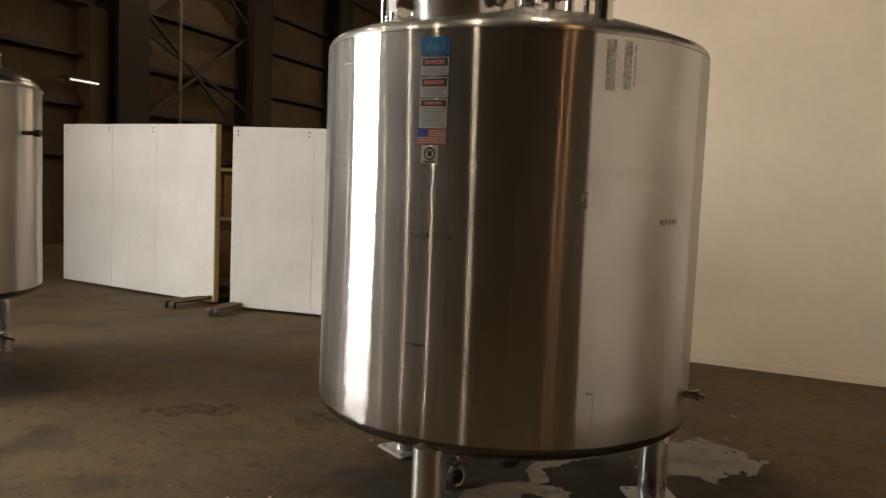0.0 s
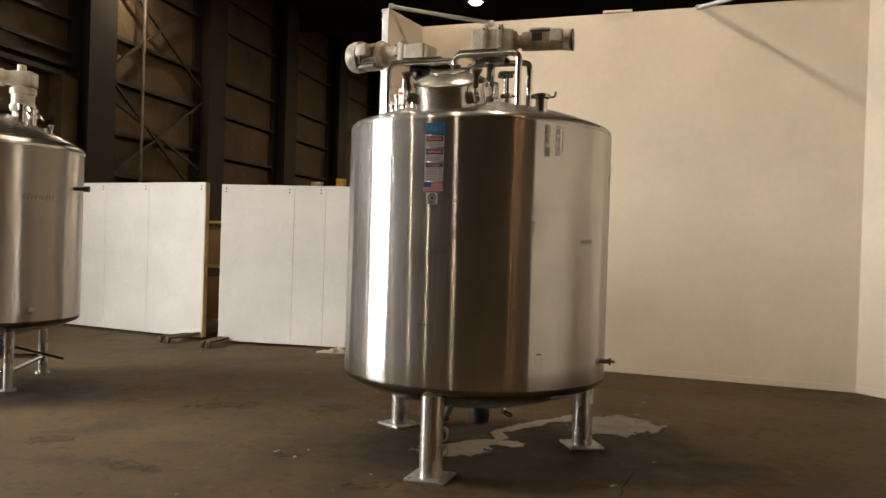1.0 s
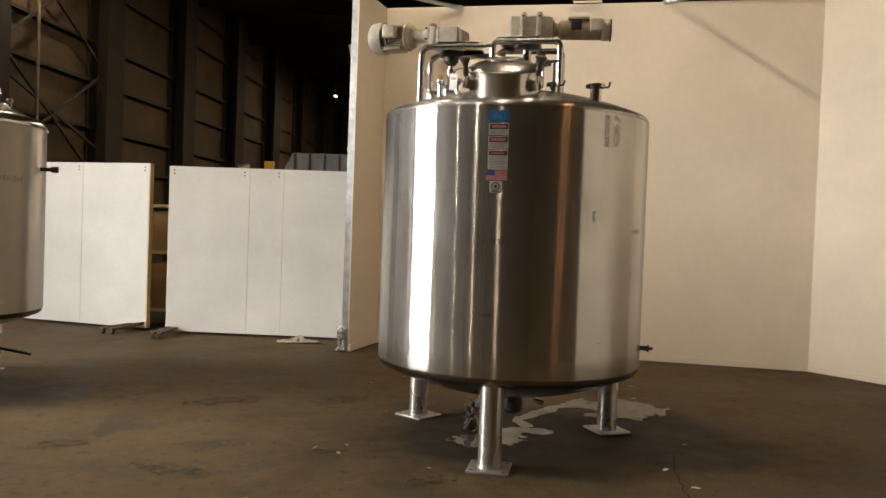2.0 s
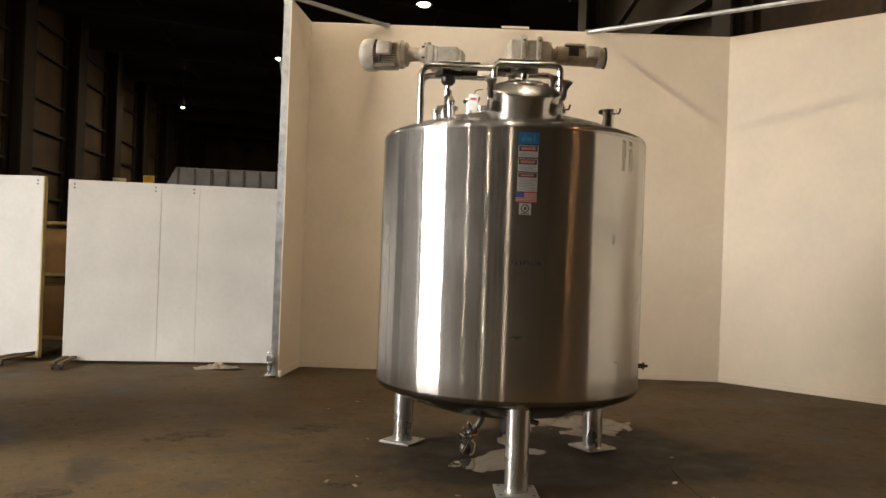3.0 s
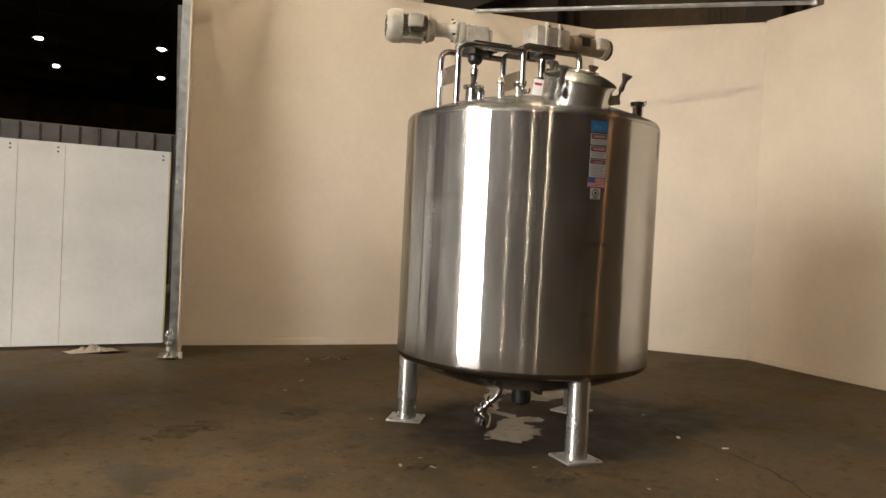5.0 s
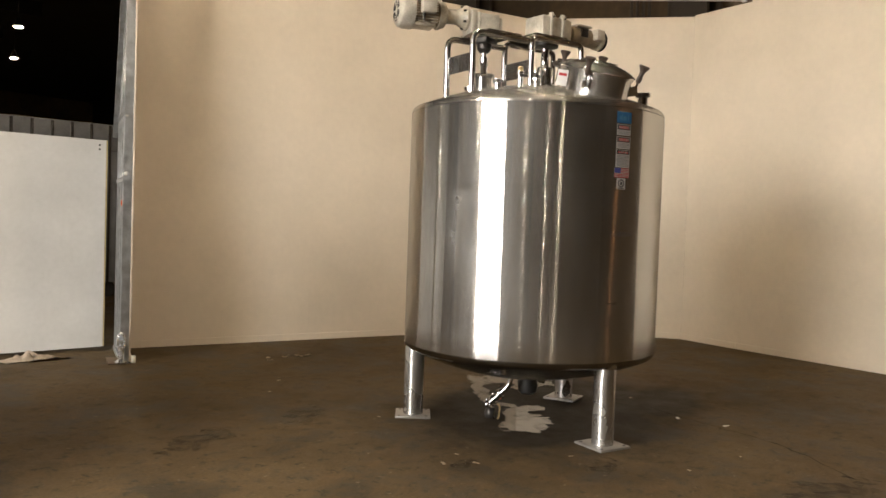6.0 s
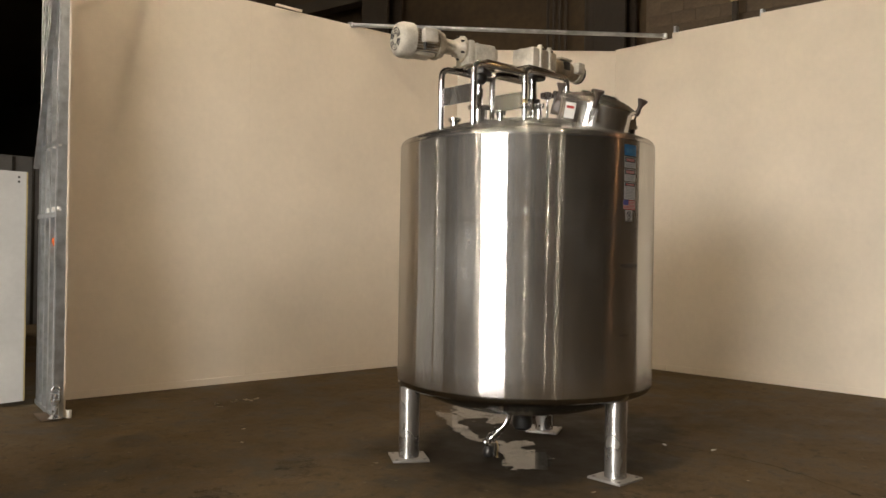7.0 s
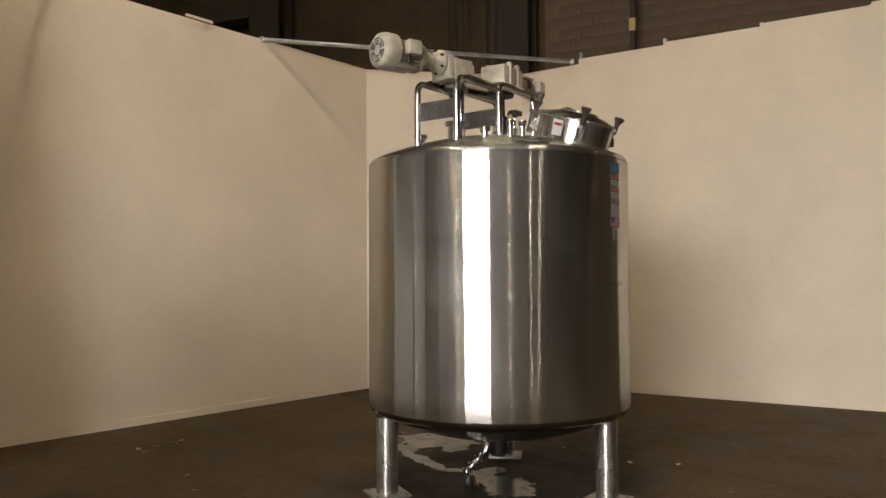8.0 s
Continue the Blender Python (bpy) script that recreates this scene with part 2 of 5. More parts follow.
def lathe(bm, profile, seg=64, m=None):
    """Turns (radius, height) pairs round the z axis."""
    rings = []
    for r, z in profile:
        if r < 1e-5:
            rings.append([bm.verts.new((0, 0, z))])
        else:
            rings.append([bm.verts.new((r * math.cos(2 * math.pi * i / seg), r * math.sin(2 * math.pi * i / seg), z)) for i in range(seg)])
    for a, b in zip(rings, rings[1:]):
        for i in range(seg):
            j = (i + 1) % seg
            if len(a) == 1 and len(b) == 1:
                continue
            if len(a) == 1:
                bm.faces.new((a[0], b[j], b[i]))
            elif len(b) == 1:
                bm.faces.new((a[i], a[j], b[0]))
            else:
                bm.faces.new((a[i], a[j], b[j], b[i]))
    if m is not None:
        bmesh.ops.transform(bm, matrix=m, verts=[v for ring in rings for v in ring])
    return bm


def bend_path(points, radius, steps=6):
    """A polyline with its inner corners rounded."""
    pts = [Vector(p) for p in points]
    out = [pts[0]]
    for a, b, c in zip(pts, pts[1:], pts[2:]):
        u, w = (a - b).normalized(), (c - b).normalized()
        r = min(radius, (a - b).length * 0.49, (c - b).length * 0.49)
        for i in range(steps + 1):
            t = i / steps
            out.append((b + u * r) * (1 - t) ** 2 + b * 2 * t * (1 - t) + (b + w * r) * t ** 2)
    return out + [pts[-1]]


def tube(bm, points, r, seg=16, bend=0.08):
    pts = bend_path(points, bend) if len(points) > 2 else [Vector(p) for p in points]
    rings, up = [], None
    for i, p in enumerate(pts):
        d = (pts[min(i + 1, len(pts) - 1)] - pts[max(i - 1, 0)]).normalized()
        up = d.orthogonal().normalized() if up is None else (up - d * up.dot(d)).normalized()
        side = d.cross(up)
        rings.append([bm.verts.new(p + (up * math.cos(2 * math.pi * k / seg) + side * math.sin(2 * math.pi * k / seg)) * r) for k in range(seg)])
    for a, b in zip(rings, rings[1:]):
        for k in range(seg):
            bm.faces.new((a[k], a[(k + 1) % seg], b[(k + 1) % seg], b[k]))
    bm.faces.new(list(reversed(rings[0])))
    bm.faces.new(rings[-1])
    return bm


def beam(bm, p0, p1, w, h, up=(0, 0, 1)):
    """A bar of section w x h from p0 to p1."""
    p0, p1 = Vector(p0), Vector(p1)
    d = (p1 - p0).normalized()
    side = d.cross(Vector(up)).normalized()
    top = side.cross(d)
    m = Matrix((side, d, top)).transposed().to_4x4()
    return box(bm, (0, 0, 0), (w, (p1 - p0).length, h), Matrix.Translation((p0 + p1) / 2) @ m)


def aim(p, d, spin=0.0):
    """A pose at p whose z axis points along d."""
    return Matrix.Translation(p) @ Vector(d).to_track_quat("Z", "Y").to_matrix().to_4x4() @ pose(0, 0, 0, 0, 0, spin)


# ---- floor and hall ----
S0, S1, HALL_H = -26.0, 78.0, 11.5
bm = bm_new()
corners = [hall_left(S0 - 2, -2), hall_left(S1 + 2, -2), hall_right(S1 - 10, -16), hall_right(S0 - 14, -16)]
bm.faces.new([bm.verts.new(c) for c in corners])
r = bmesh.ops.extrude_face_region(bm, geom=bm.faces[:])
bmesh.ops.translate(bm, verts=[g for g in r["geom"] if isinstance(g, bmesh.types.BMVert)], vec=(0, 0, -0.2))
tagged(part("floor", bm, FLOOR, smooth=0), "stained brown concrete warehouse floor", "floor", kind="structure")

bm = bm_new()
bm.faces.new([bm.verts.new(c + Vector((0, 0, HALL_H))) for c in corners])
r = bmesh.ops.extrude_face_region(bm, geom=bm.faces[:])
bmesh.ops.translate(bm, verts=[g for g in r["geom"] if isinstance(g, bmesh.types.BMVert)], vec=(0, 0, 0.2))
for s in range(-20, 78, 7):
    beam(bm, hall_left(s, 0.2, HALL_H - 0.35), hall_right(s - 12.6, 0.2, HALL_H - 0.35), 0.3, 0.7)
for off in (4, 8, 12, 16):
    beam(bm, hall_left(S0, off, HALL_H - 0.12), hall_left(S1, off, HALL_H - 0.12), 0.15, 0.2)
tagged(part("ceiling", bm, ROOF, smooth=0), "dark steel roof deck with deep girders", "ceiling", kind="structure")


def wall_slab(name, a, b, h, thick, mat, label, z0=0.0):
    bm = bm_new()
    beam(bm, a + Vector((0, 0, z0 + h / 2)), b + Vector((0, 0, z0 + h / 2)), thick, h)
    return tagged(part(name, bm, mat, smooth=0), label, "wall", kind="structure")


TH = 0.2
w_left = thing("wall_left", (0, 0, 0), "brown sided hall wall with steel columns and girts", "wall", kind="structure")
bm = bm_new()
beam(bm, hall_left(S0, -TH / 2, HALL_H / 2), hall_left(DOOR_S - DOOR_W / 2, -TH / 2, HALL_H / 2), TH, HALL_H)
beam(bm, hall_left(DOOR_S + DOOR_W / 2, -TH / 2, HALL_H / 2), hall_left(S1, -TH / 2, HALL_H / 2), TH, HALL_H)
beam(bm, hall_left(DOOR_S - DOOR_W / 2, -TH / 2, (HALL_H + DOOR_H) / 2), hall_left(DOOR_S + DOOR_W / 2, -TH / 2, (HALL_H + DOOR_H) / 2), TH, HALL_H - DOOR_H)
part("siding", bm, SIDING, w_left, smooth=0)
col_s = [22.05 + 6.2 * k for k in range(-7, 9)]
for s in col_s:
    if abs(s - DOOR_S) < DOOR_W / 2 + 0.5:
        continue
    bm = bm_new()
    for o, w in ((0.06, 1.15), (0.66, 1.15)):
        beam(bm, hall_left(s, o, 0), hall_left(s, o, HALL_H), w, 0.1, AN)
    beam(bm, hall_left(s, 0.36, 0), hall_left(s, 0.36, HALL_H), 0.12, 0.52, AN)
    part("column", bm, COLUMN_BROWN, w_left, smooth=0)
for z in (2.2, 3.4, 4.6, 6.1, 7.35, 9.2, 10.4):
    for s in col_s:
        a, b = s + 0.58, s + 5.62
        if z < DOOR_H + 0.3 and b > DOOR_S - DOOR_W / 2 and a < DOOR_S + DOOR_W / 2:
            continue
        bm = bm_new()
        beam(bm, hall_left(a, 0.12, z), hall_left(b, 0.12, z), 0.2, 0.035)
        beam(bm, hall_left(a, 0.205, z - 0.04), hall_left(b, 0.205, z - 0.04), 0.025, 0.095)
        part("girt", bm, GIRT, w_left, smooth=0)
for (s0, z0), (s1, z1) in (((22.75, 6.05), (27.6, 2.95)), ((22.75, 3.2), (27.7, 6.15)), ((23.4, 8.95), (27.7, 6.6)), ((22.75, 6.3), (26.2, 8.7)), ((22.75, 5.48), (27.6, 3.9))):
    bm = bm_new()
    beam(bm, hall_left(s0, 0.42, z0), hall_left(s1, 0.42, z1), 0.075, 0.075, AN)
    part("brace", bm, GIRT, w_left, smooth=0)
bm = bm_new()
rod(bm, hall_left(24.2, 0.5, 0), hall_left(24.2, 0.5, 11), 0.045, 12)
part("downpipe", bm, PIPE_OLD, w_left, "pale vertical pipe")

bm = bm_new()
beam(bm, hall_left(21.15, 0.2, 0), hall_left(21.15, 0.2, 5.72), 0.6, 0.4, AN)
part("door_post", bm, SIDING, w_left, "brown boxed post", smooth=0)
for z, h in ((6.45, 0.1), (5.8, 0.12)):
    bm = bm_new()
    beam(bm, hall_left(16.6, 0.2, z), hall_left(21.4, 0.2, z), 0.12, h)
    part("door_rail", bm, GIRT, w_left, smooth=0)
tl = thing("tube_lamp", hall_left(20.6, 0.45, 3.88), "short lit tube lamp on the hall wall", "lamp", turn=math.degrees(math.atan2(AX.y, AX.x)))
bm = bm_new()
rod(bm, (-0.48, 0, 0), (0.48, 0, 0), 0.022, 12)
part("tube", bm, TUBE_GLOW, tl, "glowing glass tube")
bm = bm_new()
box(bm, (0, 0.09, 0.06), (1.1, 0.1, 0.06), bevel=0.008)
part("fixture", bm, COLUMN, tl)
for u in (-0.51, 0.51):
    bm = bm_new()
    box(bm, (u, 0.03, 0.015), (0.06, 0.12, 0.1), bevel=0.008)
    part("lamp_holder", bm, COLUMN, tl)
for u in (-0.35, 0.35):
    bm = bm_new()
    box(bm, (u, 0.28, 0.06), (0.04, 0.34, 0.03))
    part("bracket", bm, COLUMN, tl, smooth=0)

w_right = thing("wall_right", (0, 0, 0), "brown painted block hall wall with columns and conduits", "wall", kind="structure")
bm = bm_new()
beam(bm, hall_right(S0 - 12, -0.3, HALL_H / 2), hall_right(9.0, -0.3, HALL_H / 2), 0.2, HALL_H)
part("backing", bm, BACKING, w_right, smooth=0)
# added set-back surfaces, coloured black in place of the hall's unlit depth
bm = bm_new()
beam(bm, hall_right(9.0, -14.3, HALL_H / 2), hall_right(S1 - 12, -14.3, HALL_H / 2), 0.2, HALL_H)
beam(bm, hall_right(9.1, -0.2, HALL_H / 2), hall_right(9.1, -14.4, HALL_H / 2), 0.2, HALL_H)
part("unlit_depth", bm, DARK_DEPTH, w_right, "near-black surface standing for the unlit hall depth", smooth=0)
for s, w in ((0.2, 0.75), (-5.05, 0.56), (7.6, 0.75), (-12.4, 0.75)):
    bm = bm_new()
    beam(bm, hall_right(s, 0.05, 0), hall_right(s, 0.05, HALL_H), w, 0.06, AN)
    beam(bm, hall_right(s, 0.45, 0), hall_right(s, 0.45, HALL_H), w, 0.06, AN)
    beam(bm, hall_right(s, 0.25, 0), hall_right(s, 0.25, HALL_H), 0.08, 0.34, AN)
    part("column", bm, COLUMN, w_right, smooth=0)
for s, r_ in ((-3.72, 0.025), (-3.84, 0.025), (-3.96, 0.025), (-4.08, 0.025), (-4.6, 0.14), (-7.0, 0.05)):
    bm = bm_new()
    rod(bm, hall_right(s, 0.2, 0), hall_right(s, 0.2, HALL_H), r_, 14)
    part("conduit", bm, GIRT if r_ < 0.1 else COLUMN, w_right)
for z in (6.95, 9.3):
    bm = bm_new()
    beam(bm, hall_right(0.6, 0.3, z), hall_right(8.8, 0.3, z), 0.3, 0.12)
    beam(bm, hall_right(0.6, 0.16, z + 0.15), hall_right(8.8, 0.16, z + 0.15), 0.06, 0.3)
    part("girt", bm, GIRT, w_right, smooth=0)
for s0, z0, s1, z1 in ((0.6, 7.0, 7.2, 9.3), (7.2, 7.0, 0.6, 9.3)):
    bm = bm_new()
    beam(bm, hall_right(s0, 0.35, z0), hall_right(s1, 0.35, z1), 0.12, 0.12, AN)
    part("brace", bm, GIRT, w_right, smooth=0)

wall_slab("wall_far", hall_left(S1, -1), hall_right(S1 - 12, -15), HALL_H, 0.3, SIDING, "dark brown far end wall of the hall")
wall_slab("wall_near", hall_left(S0, -1), hall_right(S0 - 12, -1), HALL_H, 0.3, SIDING, "dark brown near end wall of the hall")

# high-bay lamps: reflector hood, lit disc and hanging rod


def high_bay(x, y, z, glowing, r=0.165):
    t = thing("high_bay_lamp", (x, y, z), "lit high-bay lamp hanging from the dark roof", "lamp", "high-bay lamps")
    bm = bm_new()
    lathe(bm, [(0.06, 0.42), (0.1, 0.4), (0.12, 0.22), (r + 0.095, 0.02), (r + 0.105, 0.0), (r + 0.085, 0.0), (0.11, 0.2), (0.02, 0.2)], 24)
    part("hood", bm, STEEL_DARK, t)
    bm = bm_new()
    lathe(bm, [(0.0, 0.03), (r, 0.03), (r * 0.85, -0.03), (0.0, -0.05)], 24)
    part("lens", bm, glowing, t, "glowing lens")
    bm = bm_new()
    rod(bm, (0, 0, 0.4), (0, 0, HALL_H - z), 0.02, 8)
    part("hanger", bm, STEEL_DARK, t)
    return t


far_bay = high_bay(2.2, 24.0, 9.4, LAMP_FAR)
for x, y, z in ((6.9, 22.5, 9.52), (4.6, 31.9, 9.4), (8.2, 39.7, 9.4), (11.4, 46.3, 9.4), (12.6, 36.7, 9.4), (16.4, 44.3, 9.4)):
    copy_thing(far_bay, pose(x, y, z))
high_bay(2.47, 45.8, 9.25, LAMP_AGED, 0.05)
high_bay(1.10, 5.35, 9.4, LAMP_AGED, 0.105)
high_bay(-2.9, 8.1, 9.4, LAMP_AGED, 0.082)
bay = high_bay(-2.7, 0.3, 9.4, LAMP_GLOW, 0.155)
# first copy is an added, unseen lamp, its reflection lost in the doorway's
for x, y, z in ((-8.6, 6.3, 9.4), (-9.7, -3.1, 9.4), (-10.1, 1.2, 9.4), (-8.0, 9.4, 9.4), (-7.0, 22.0, 9.4)):
    copy_thing(bay, pose(x, y, z))

warm = high_bay(4.7, -2.4, 9.4, LAMP_ORANGE, 0.1)
copy_thing(warm, pose(4.5, -4.2, 9.4))

# ---- white studio partition ----
P0, P1, P2, P3, P4, P5 = (Vector(p) for p in ((-0.53, 9.39, 0), (-0.02, 10.28, 0), (5.365, 7.76, 0), (6.33, 5.48, 0), (5.94, 4.56, 0), (4.16, -0.40, 0)))


def partition(name, a, b, h, label, out, sheet=1.22, rise=0.0):
    """Sheets on metal studs; the face lies on the line a-b, the studs behind it."""
    t = thing(name, (0, 0, 0), label, "wall", kind="structure")
    d, length = (b - a).normalized(), (b - a).length
    back = Vector((-d.y, d.x, 0)) * out
    n, h0 = max(1, round(length / sheet)), h
    for i in range(n):
        bm = bm_new()
        h = h0 + rise * i / n
        u, w = a + d * (length * i / n + 0.0003), a + d * (length * (i + 1) / n - 0.0003)
        beam(bm, u + back * 0.008 + Vector((0, 0, h / 2 + 0.012)), w + back * 0.008 + Vector((0, 0, h / 2 + 0.012)), 0.016, h - 0.024)
        part("sheet", bm, CREAM, t, smooth=0)
    for i in range(n + 1):
        bm = bm_new()
        p = a + d * min(max(length * i / n, 0.03), length - 0.03) + back * 0.06
        beam(bm, p, p + Vector((0, 0, h - 0.02)), 0.04, 0.085, back)
        part("stud", bm, GALV, t, smooth=0)
    bm = bm_new()
    beam(bm, a - back * 0.007 + d * 0.007 + Vector((0, 0, 0.045)), b - back * 0.007 - d * 0.007 + Vector((0, 0, 0.045)), 0.014, 0.085)
    part("baseboard", bm, CREAM, t, smooth=0)
    return t


ret = partition("wall_return", P0, P1, 4.9, "cream painted return panel on galvanised studs", 1, 1.1)
rd = (P1 - P0).normalized()
rb = Vector((-rd.y, rd.x, 0))
for u in (0.02, 0.3, 0.56, 0.8):
    q = P0 + rd * u + rb * 0.064
    bm = bm_new()
    beam(bm, q, q + Vector((0, 0, 4.86)), 0.004, 0.09, rb)
    for v in (-0.045, 0.045):
        beam(bm, q + rb * v + rd * 0.03, q + rb * v + rd * 0.03 + Vector((0, 0, 4.86)), 0.06, 0.003, rb)
    part("channel_stud", bm, GALV, ret, "galvanised steel stud", smooth=0)
for z in (0.02, 2.02, 2.74, 4.87):
    bm = bm_new()
    beam(bm, P0 + rb * 0.064 + Vector((0, 0, z)), P1 + rb * 0.064 + Vector((0, 0, z)), 0.096, 0.045)
    part("track", bm, GALV, ret, smooth=0)
bm = bm_new()
beam(bm, P0 + rd * 0.06 + rb * 0.135 + Vector((0, 0, 4.15)), P1 - rd * 0.02 + rb * 0.135 + Vector((0, 0, 2.55)), 0.04, 0.05, rb)
part("brace", bm, GALV, ret, smooth=0)
for u in (0.02, 0.3, 0.56):
    for z in (2.08, 2.72):
        bm = bm_new()
        box(bm, (0, 0, 0), (0.01, 0.032, 0.045), Matrix.Translation(P0 + rd * (u - 0.008) + rb * 0.085 + Vector((0, 0, z))) @ pose(0, 0, 0, 0, 0, 60), bevel=0.002)
        part("pad", bm, PAPER, ret, "small white pad")
bm = bm_new()
box(bm, (0, 0, 0.0), (0.40, 0.20, 0.014), Matrix.Translation(P0 + rb * 0.13 + rd * 0.14 + Vector((0, 0, 0.012))) @ pose(0, 0, 0, 0, 0, 60), bevel=0.003)
part("base_board", bm, WOOD_DARK, ret, "flat brown board under the studs")
bm = bm_new()
lathe(bm, [(0.0, 0.02), (0.065, 0.02), (0.068, 0.03), (0.045, 0.045), (0.03, 0.06), (0.03, 0.17), (0.04, 0.175), (0.04, 0.2), (0.022, 0.21), (0.022, 0.27), (0, 0.27)], 24, Matrix.Translation(P0 + rb * 0.10 - rd * 0.05))
foot = part("jack_foot", bm, CHROME, ret, "shiny steel jack foot")
bm = bm_new()
jack = P0 + rb * 0.10 - rd * 0.05
tube(bm, [jack + rb * u + Vector((0, 0, z)) for u, z in ((-0.034, 0.19), (-0.034, 0.31), (0.0, 0.345), (0.034, 0.31), (0.034, 0.19))], 0.015, 12, 0.03)
part("jack_loop", bm, CHROME, foot, "bent bright steel loop")
bm = bm_new()
box(bm, P0 - rb * 0.03 - rd * 0.03 + Vector((0, 0, 0.05)), (0.035, 0.035, 0.08), bevel=0.004)
part("foot_block", bm, PVC, ret, "small white block")
fl = thing("orange_float", P0 + rd * 0.17 + rb * 0.066 + Vector((0, 0, 1.70)), "orange plastic ball hung on a dark cord", "float")
bm = bm_new()
lathe(bm, [(0, 0), (0.035, 0.01), (0.055, 0.05), (0.05, 0.085), (0.02, 0.105), (0, 0.11)], 20)
part("ball", bm, ORANGE, fl)
bm = bm_new()
tube(bm, [(0, 0, 0.1), (0.02, 0.03, 0.2), (0.03, -0.02, 0.33), (0, -0.03, 0.34), (-0.02, 0, 0.2), (0, 0.01, 0.12)], 0.009, 8, 0.05)
part("cord", bm, NAVY, fl, "dark blue cord")
partition("wall_back", P1, P2, 4.9, "cream painted partition wall with faint sheet joints", 1)
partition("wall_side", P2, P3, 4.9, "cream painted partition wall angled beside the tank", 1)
partition("wall_joint", P3, P4, 4.92, "narrow cream painted partition panel", 1)
partition("wall_right_screen", P4, P5, 5.0, "long cream painted partition wall", 1, 1.22, 0.16)


bm = bm_new()
beam(bm, (2.385, 9.075, 4.905), (2.745, 8.92, 4.905), 0.03, 0.03)
tagged(part("trim_tab", bm, CREAM, smooth=0), "short cream painted cap strip on the partition top", "trim", kind="structure")


def pipe_brace(a, b):
    t = thing("pipe_brace", a, "grey steel pipe bracing the partition tops", "pipe", "pipe braces")
    bm = bm_new()
    a, b = Vector(a), Vector(b)
    rod(bm, (0, 0, 0), b - a, 0.03, 14)
    part("pipe", bm, GALV, t)
    for p in (Vector((0, 0, 0)), b - a):
        bm = bm_new()
        box(bm, p, (0.07, 0.07, 0.07), bevel=0.01)
        part("flange", bm, GALV, t)


pipe_brace((3.545, 8.63, 4.9), (5.88, 4.66, 4.95))
pipe_brace((-0.50, 9.42, 4.93), (0.95, 9.82, 4.88))

# ---- movable white screens ----


def screen(name_at, to, label, foot, top, cut=0.0):
    a, b = Vector(name_at), Vector(to)
    d = (b - a).normalized()
    t = thing("movable_screen", a, label, "screen", "movable white screens", turn=math.degrees(math.atan2(d.y, d.x)))
    length, z0, z1 = (b - a).length, 0.04, top
    cuts = [0, 1.22, length - 1.22, length]
    for u, w in zip(cuts, cuts[1:]):
        bm = bm_new()
        box(bm, ((u + w) / 2, 0.008, (z0 + z1) / 2), (w - u - 0.0055, 0.016, z1 - z0))
        if cut and w == length:
            bmesh.ops.bisect_plane(bm, geom=bm.verts[:] + bm.edges[:] + bm.faces[:], plane_co=(w - 0.62, 0, z0), plane_no=(cut, 0, -0.62), clear_outer=True)
            bmesh.ops.holes_fill(bm, edges=[e for e in bm.edges if e.is_boundary])
        part("board", bm, WHITE, t, smooth=0)
    for u in cuts:
        bm = bm_new()
        box(bm, (min(max(u, 0.02), length - 0.02), 0.063, (z0 + z1) / 2), (0.04, 0.09, z1 - z0), bevel=0.003)
        part("stud", bm, PINE, t, smooth=0)
    bm = bm_new()
    box(bm, (length + 0.008, 0.02, (z0 + cut + z1) / 2), (0.016, 0.036, z1 - z0 - cut), bevel=0.002)
    part("edge_batten", bm, PINE, t, "yellow pine edge batten", smooth=0)
    for z in (z0 + 0.02, 1.2, z1 - 0.02):
        bm = bm_new()
        box(bm, (length / 2, 0.063, z), (length - 0.09, 0.088, 0.038))
        part("rail", bm, PINE, t, smooth=0)
    for u in (0.08, 1.14, length - 1.3, length - 0.08):
        for z in (top - 0.06, top - 0.11):
            bm = bm_new()
            rod(bm, (u, 0.004, z), (u, -0.004, z), 0.012, 10)
            part("screw", bm, STEEL_DARK, t)
    for u in (foot * length + (0.06 if foot < 0.5 else -0.12), foot * length + (0.16 if foot < 0.5 else -0.28)):
        bm = bm_new()
        box(bm, (u, 0.04, 0.085), (0.07, 1.32, 0.035), bevel=0.004)
        part("foot_bar", bm, WOOD_DARK, t, "dark wooden foot bar", smooth=0)
        for v in (-0.58, 0.62):
            bm = bm_new()
            rod(bm, (u - 0.016, v, 0.03), (u + 0.016, v, 0.03), 0.03, 16)
            box(bm, (u, v, 0.064), (0.05, 0.04, 0.02))
            part("caster", bm, BLACK, t)
    return t


screen((-6.35, 13.17, 0), (-3.38, 11.42, 0), "white painted movable screen, scuffed, on casters", 1.0, 2.54, 0.1)
screen((-3.07, 11.17, 0), (-0.23, 10.37, 0), "white painted movable screen with two open joints", 0.0, 2.5)

# ---- the stainless tank ----
TC = Vector((0.274, 4.912, 0))
TR, TZ0, TZ1 = 1.067, 0.66, 2.585


def tc(x, y, z):
    return Vector((x, y, z)) - TC


def dish(r, z, knuckle, rise, steps=14, sign=1):
    """Profile of a dished head from the rim inwards."""
    out = []
    for i in range(5):
        a = math.pi / 2 * i / 5 * 0.8
        out.append((r - knuckle * (1 - math.cos(a)), z + sign * knuckle * math.sin(a)))
    r1, z1 = out[-1]
    for i in range(1, steps + 1):
        q = r1 * (1 - i / steps)
        out.append((q, z1 + sign * (rise - knuckle) * (1 - (q / r1) ** 2)))
    return out


def head_z(x, y):
    """Height of the top head above the tank's local point."""
    q = min(1.0, math.hypot(x, y) / (TR - 0.03))
    return TZ1 + 0.045 + 0.22 * (1 - q * q)


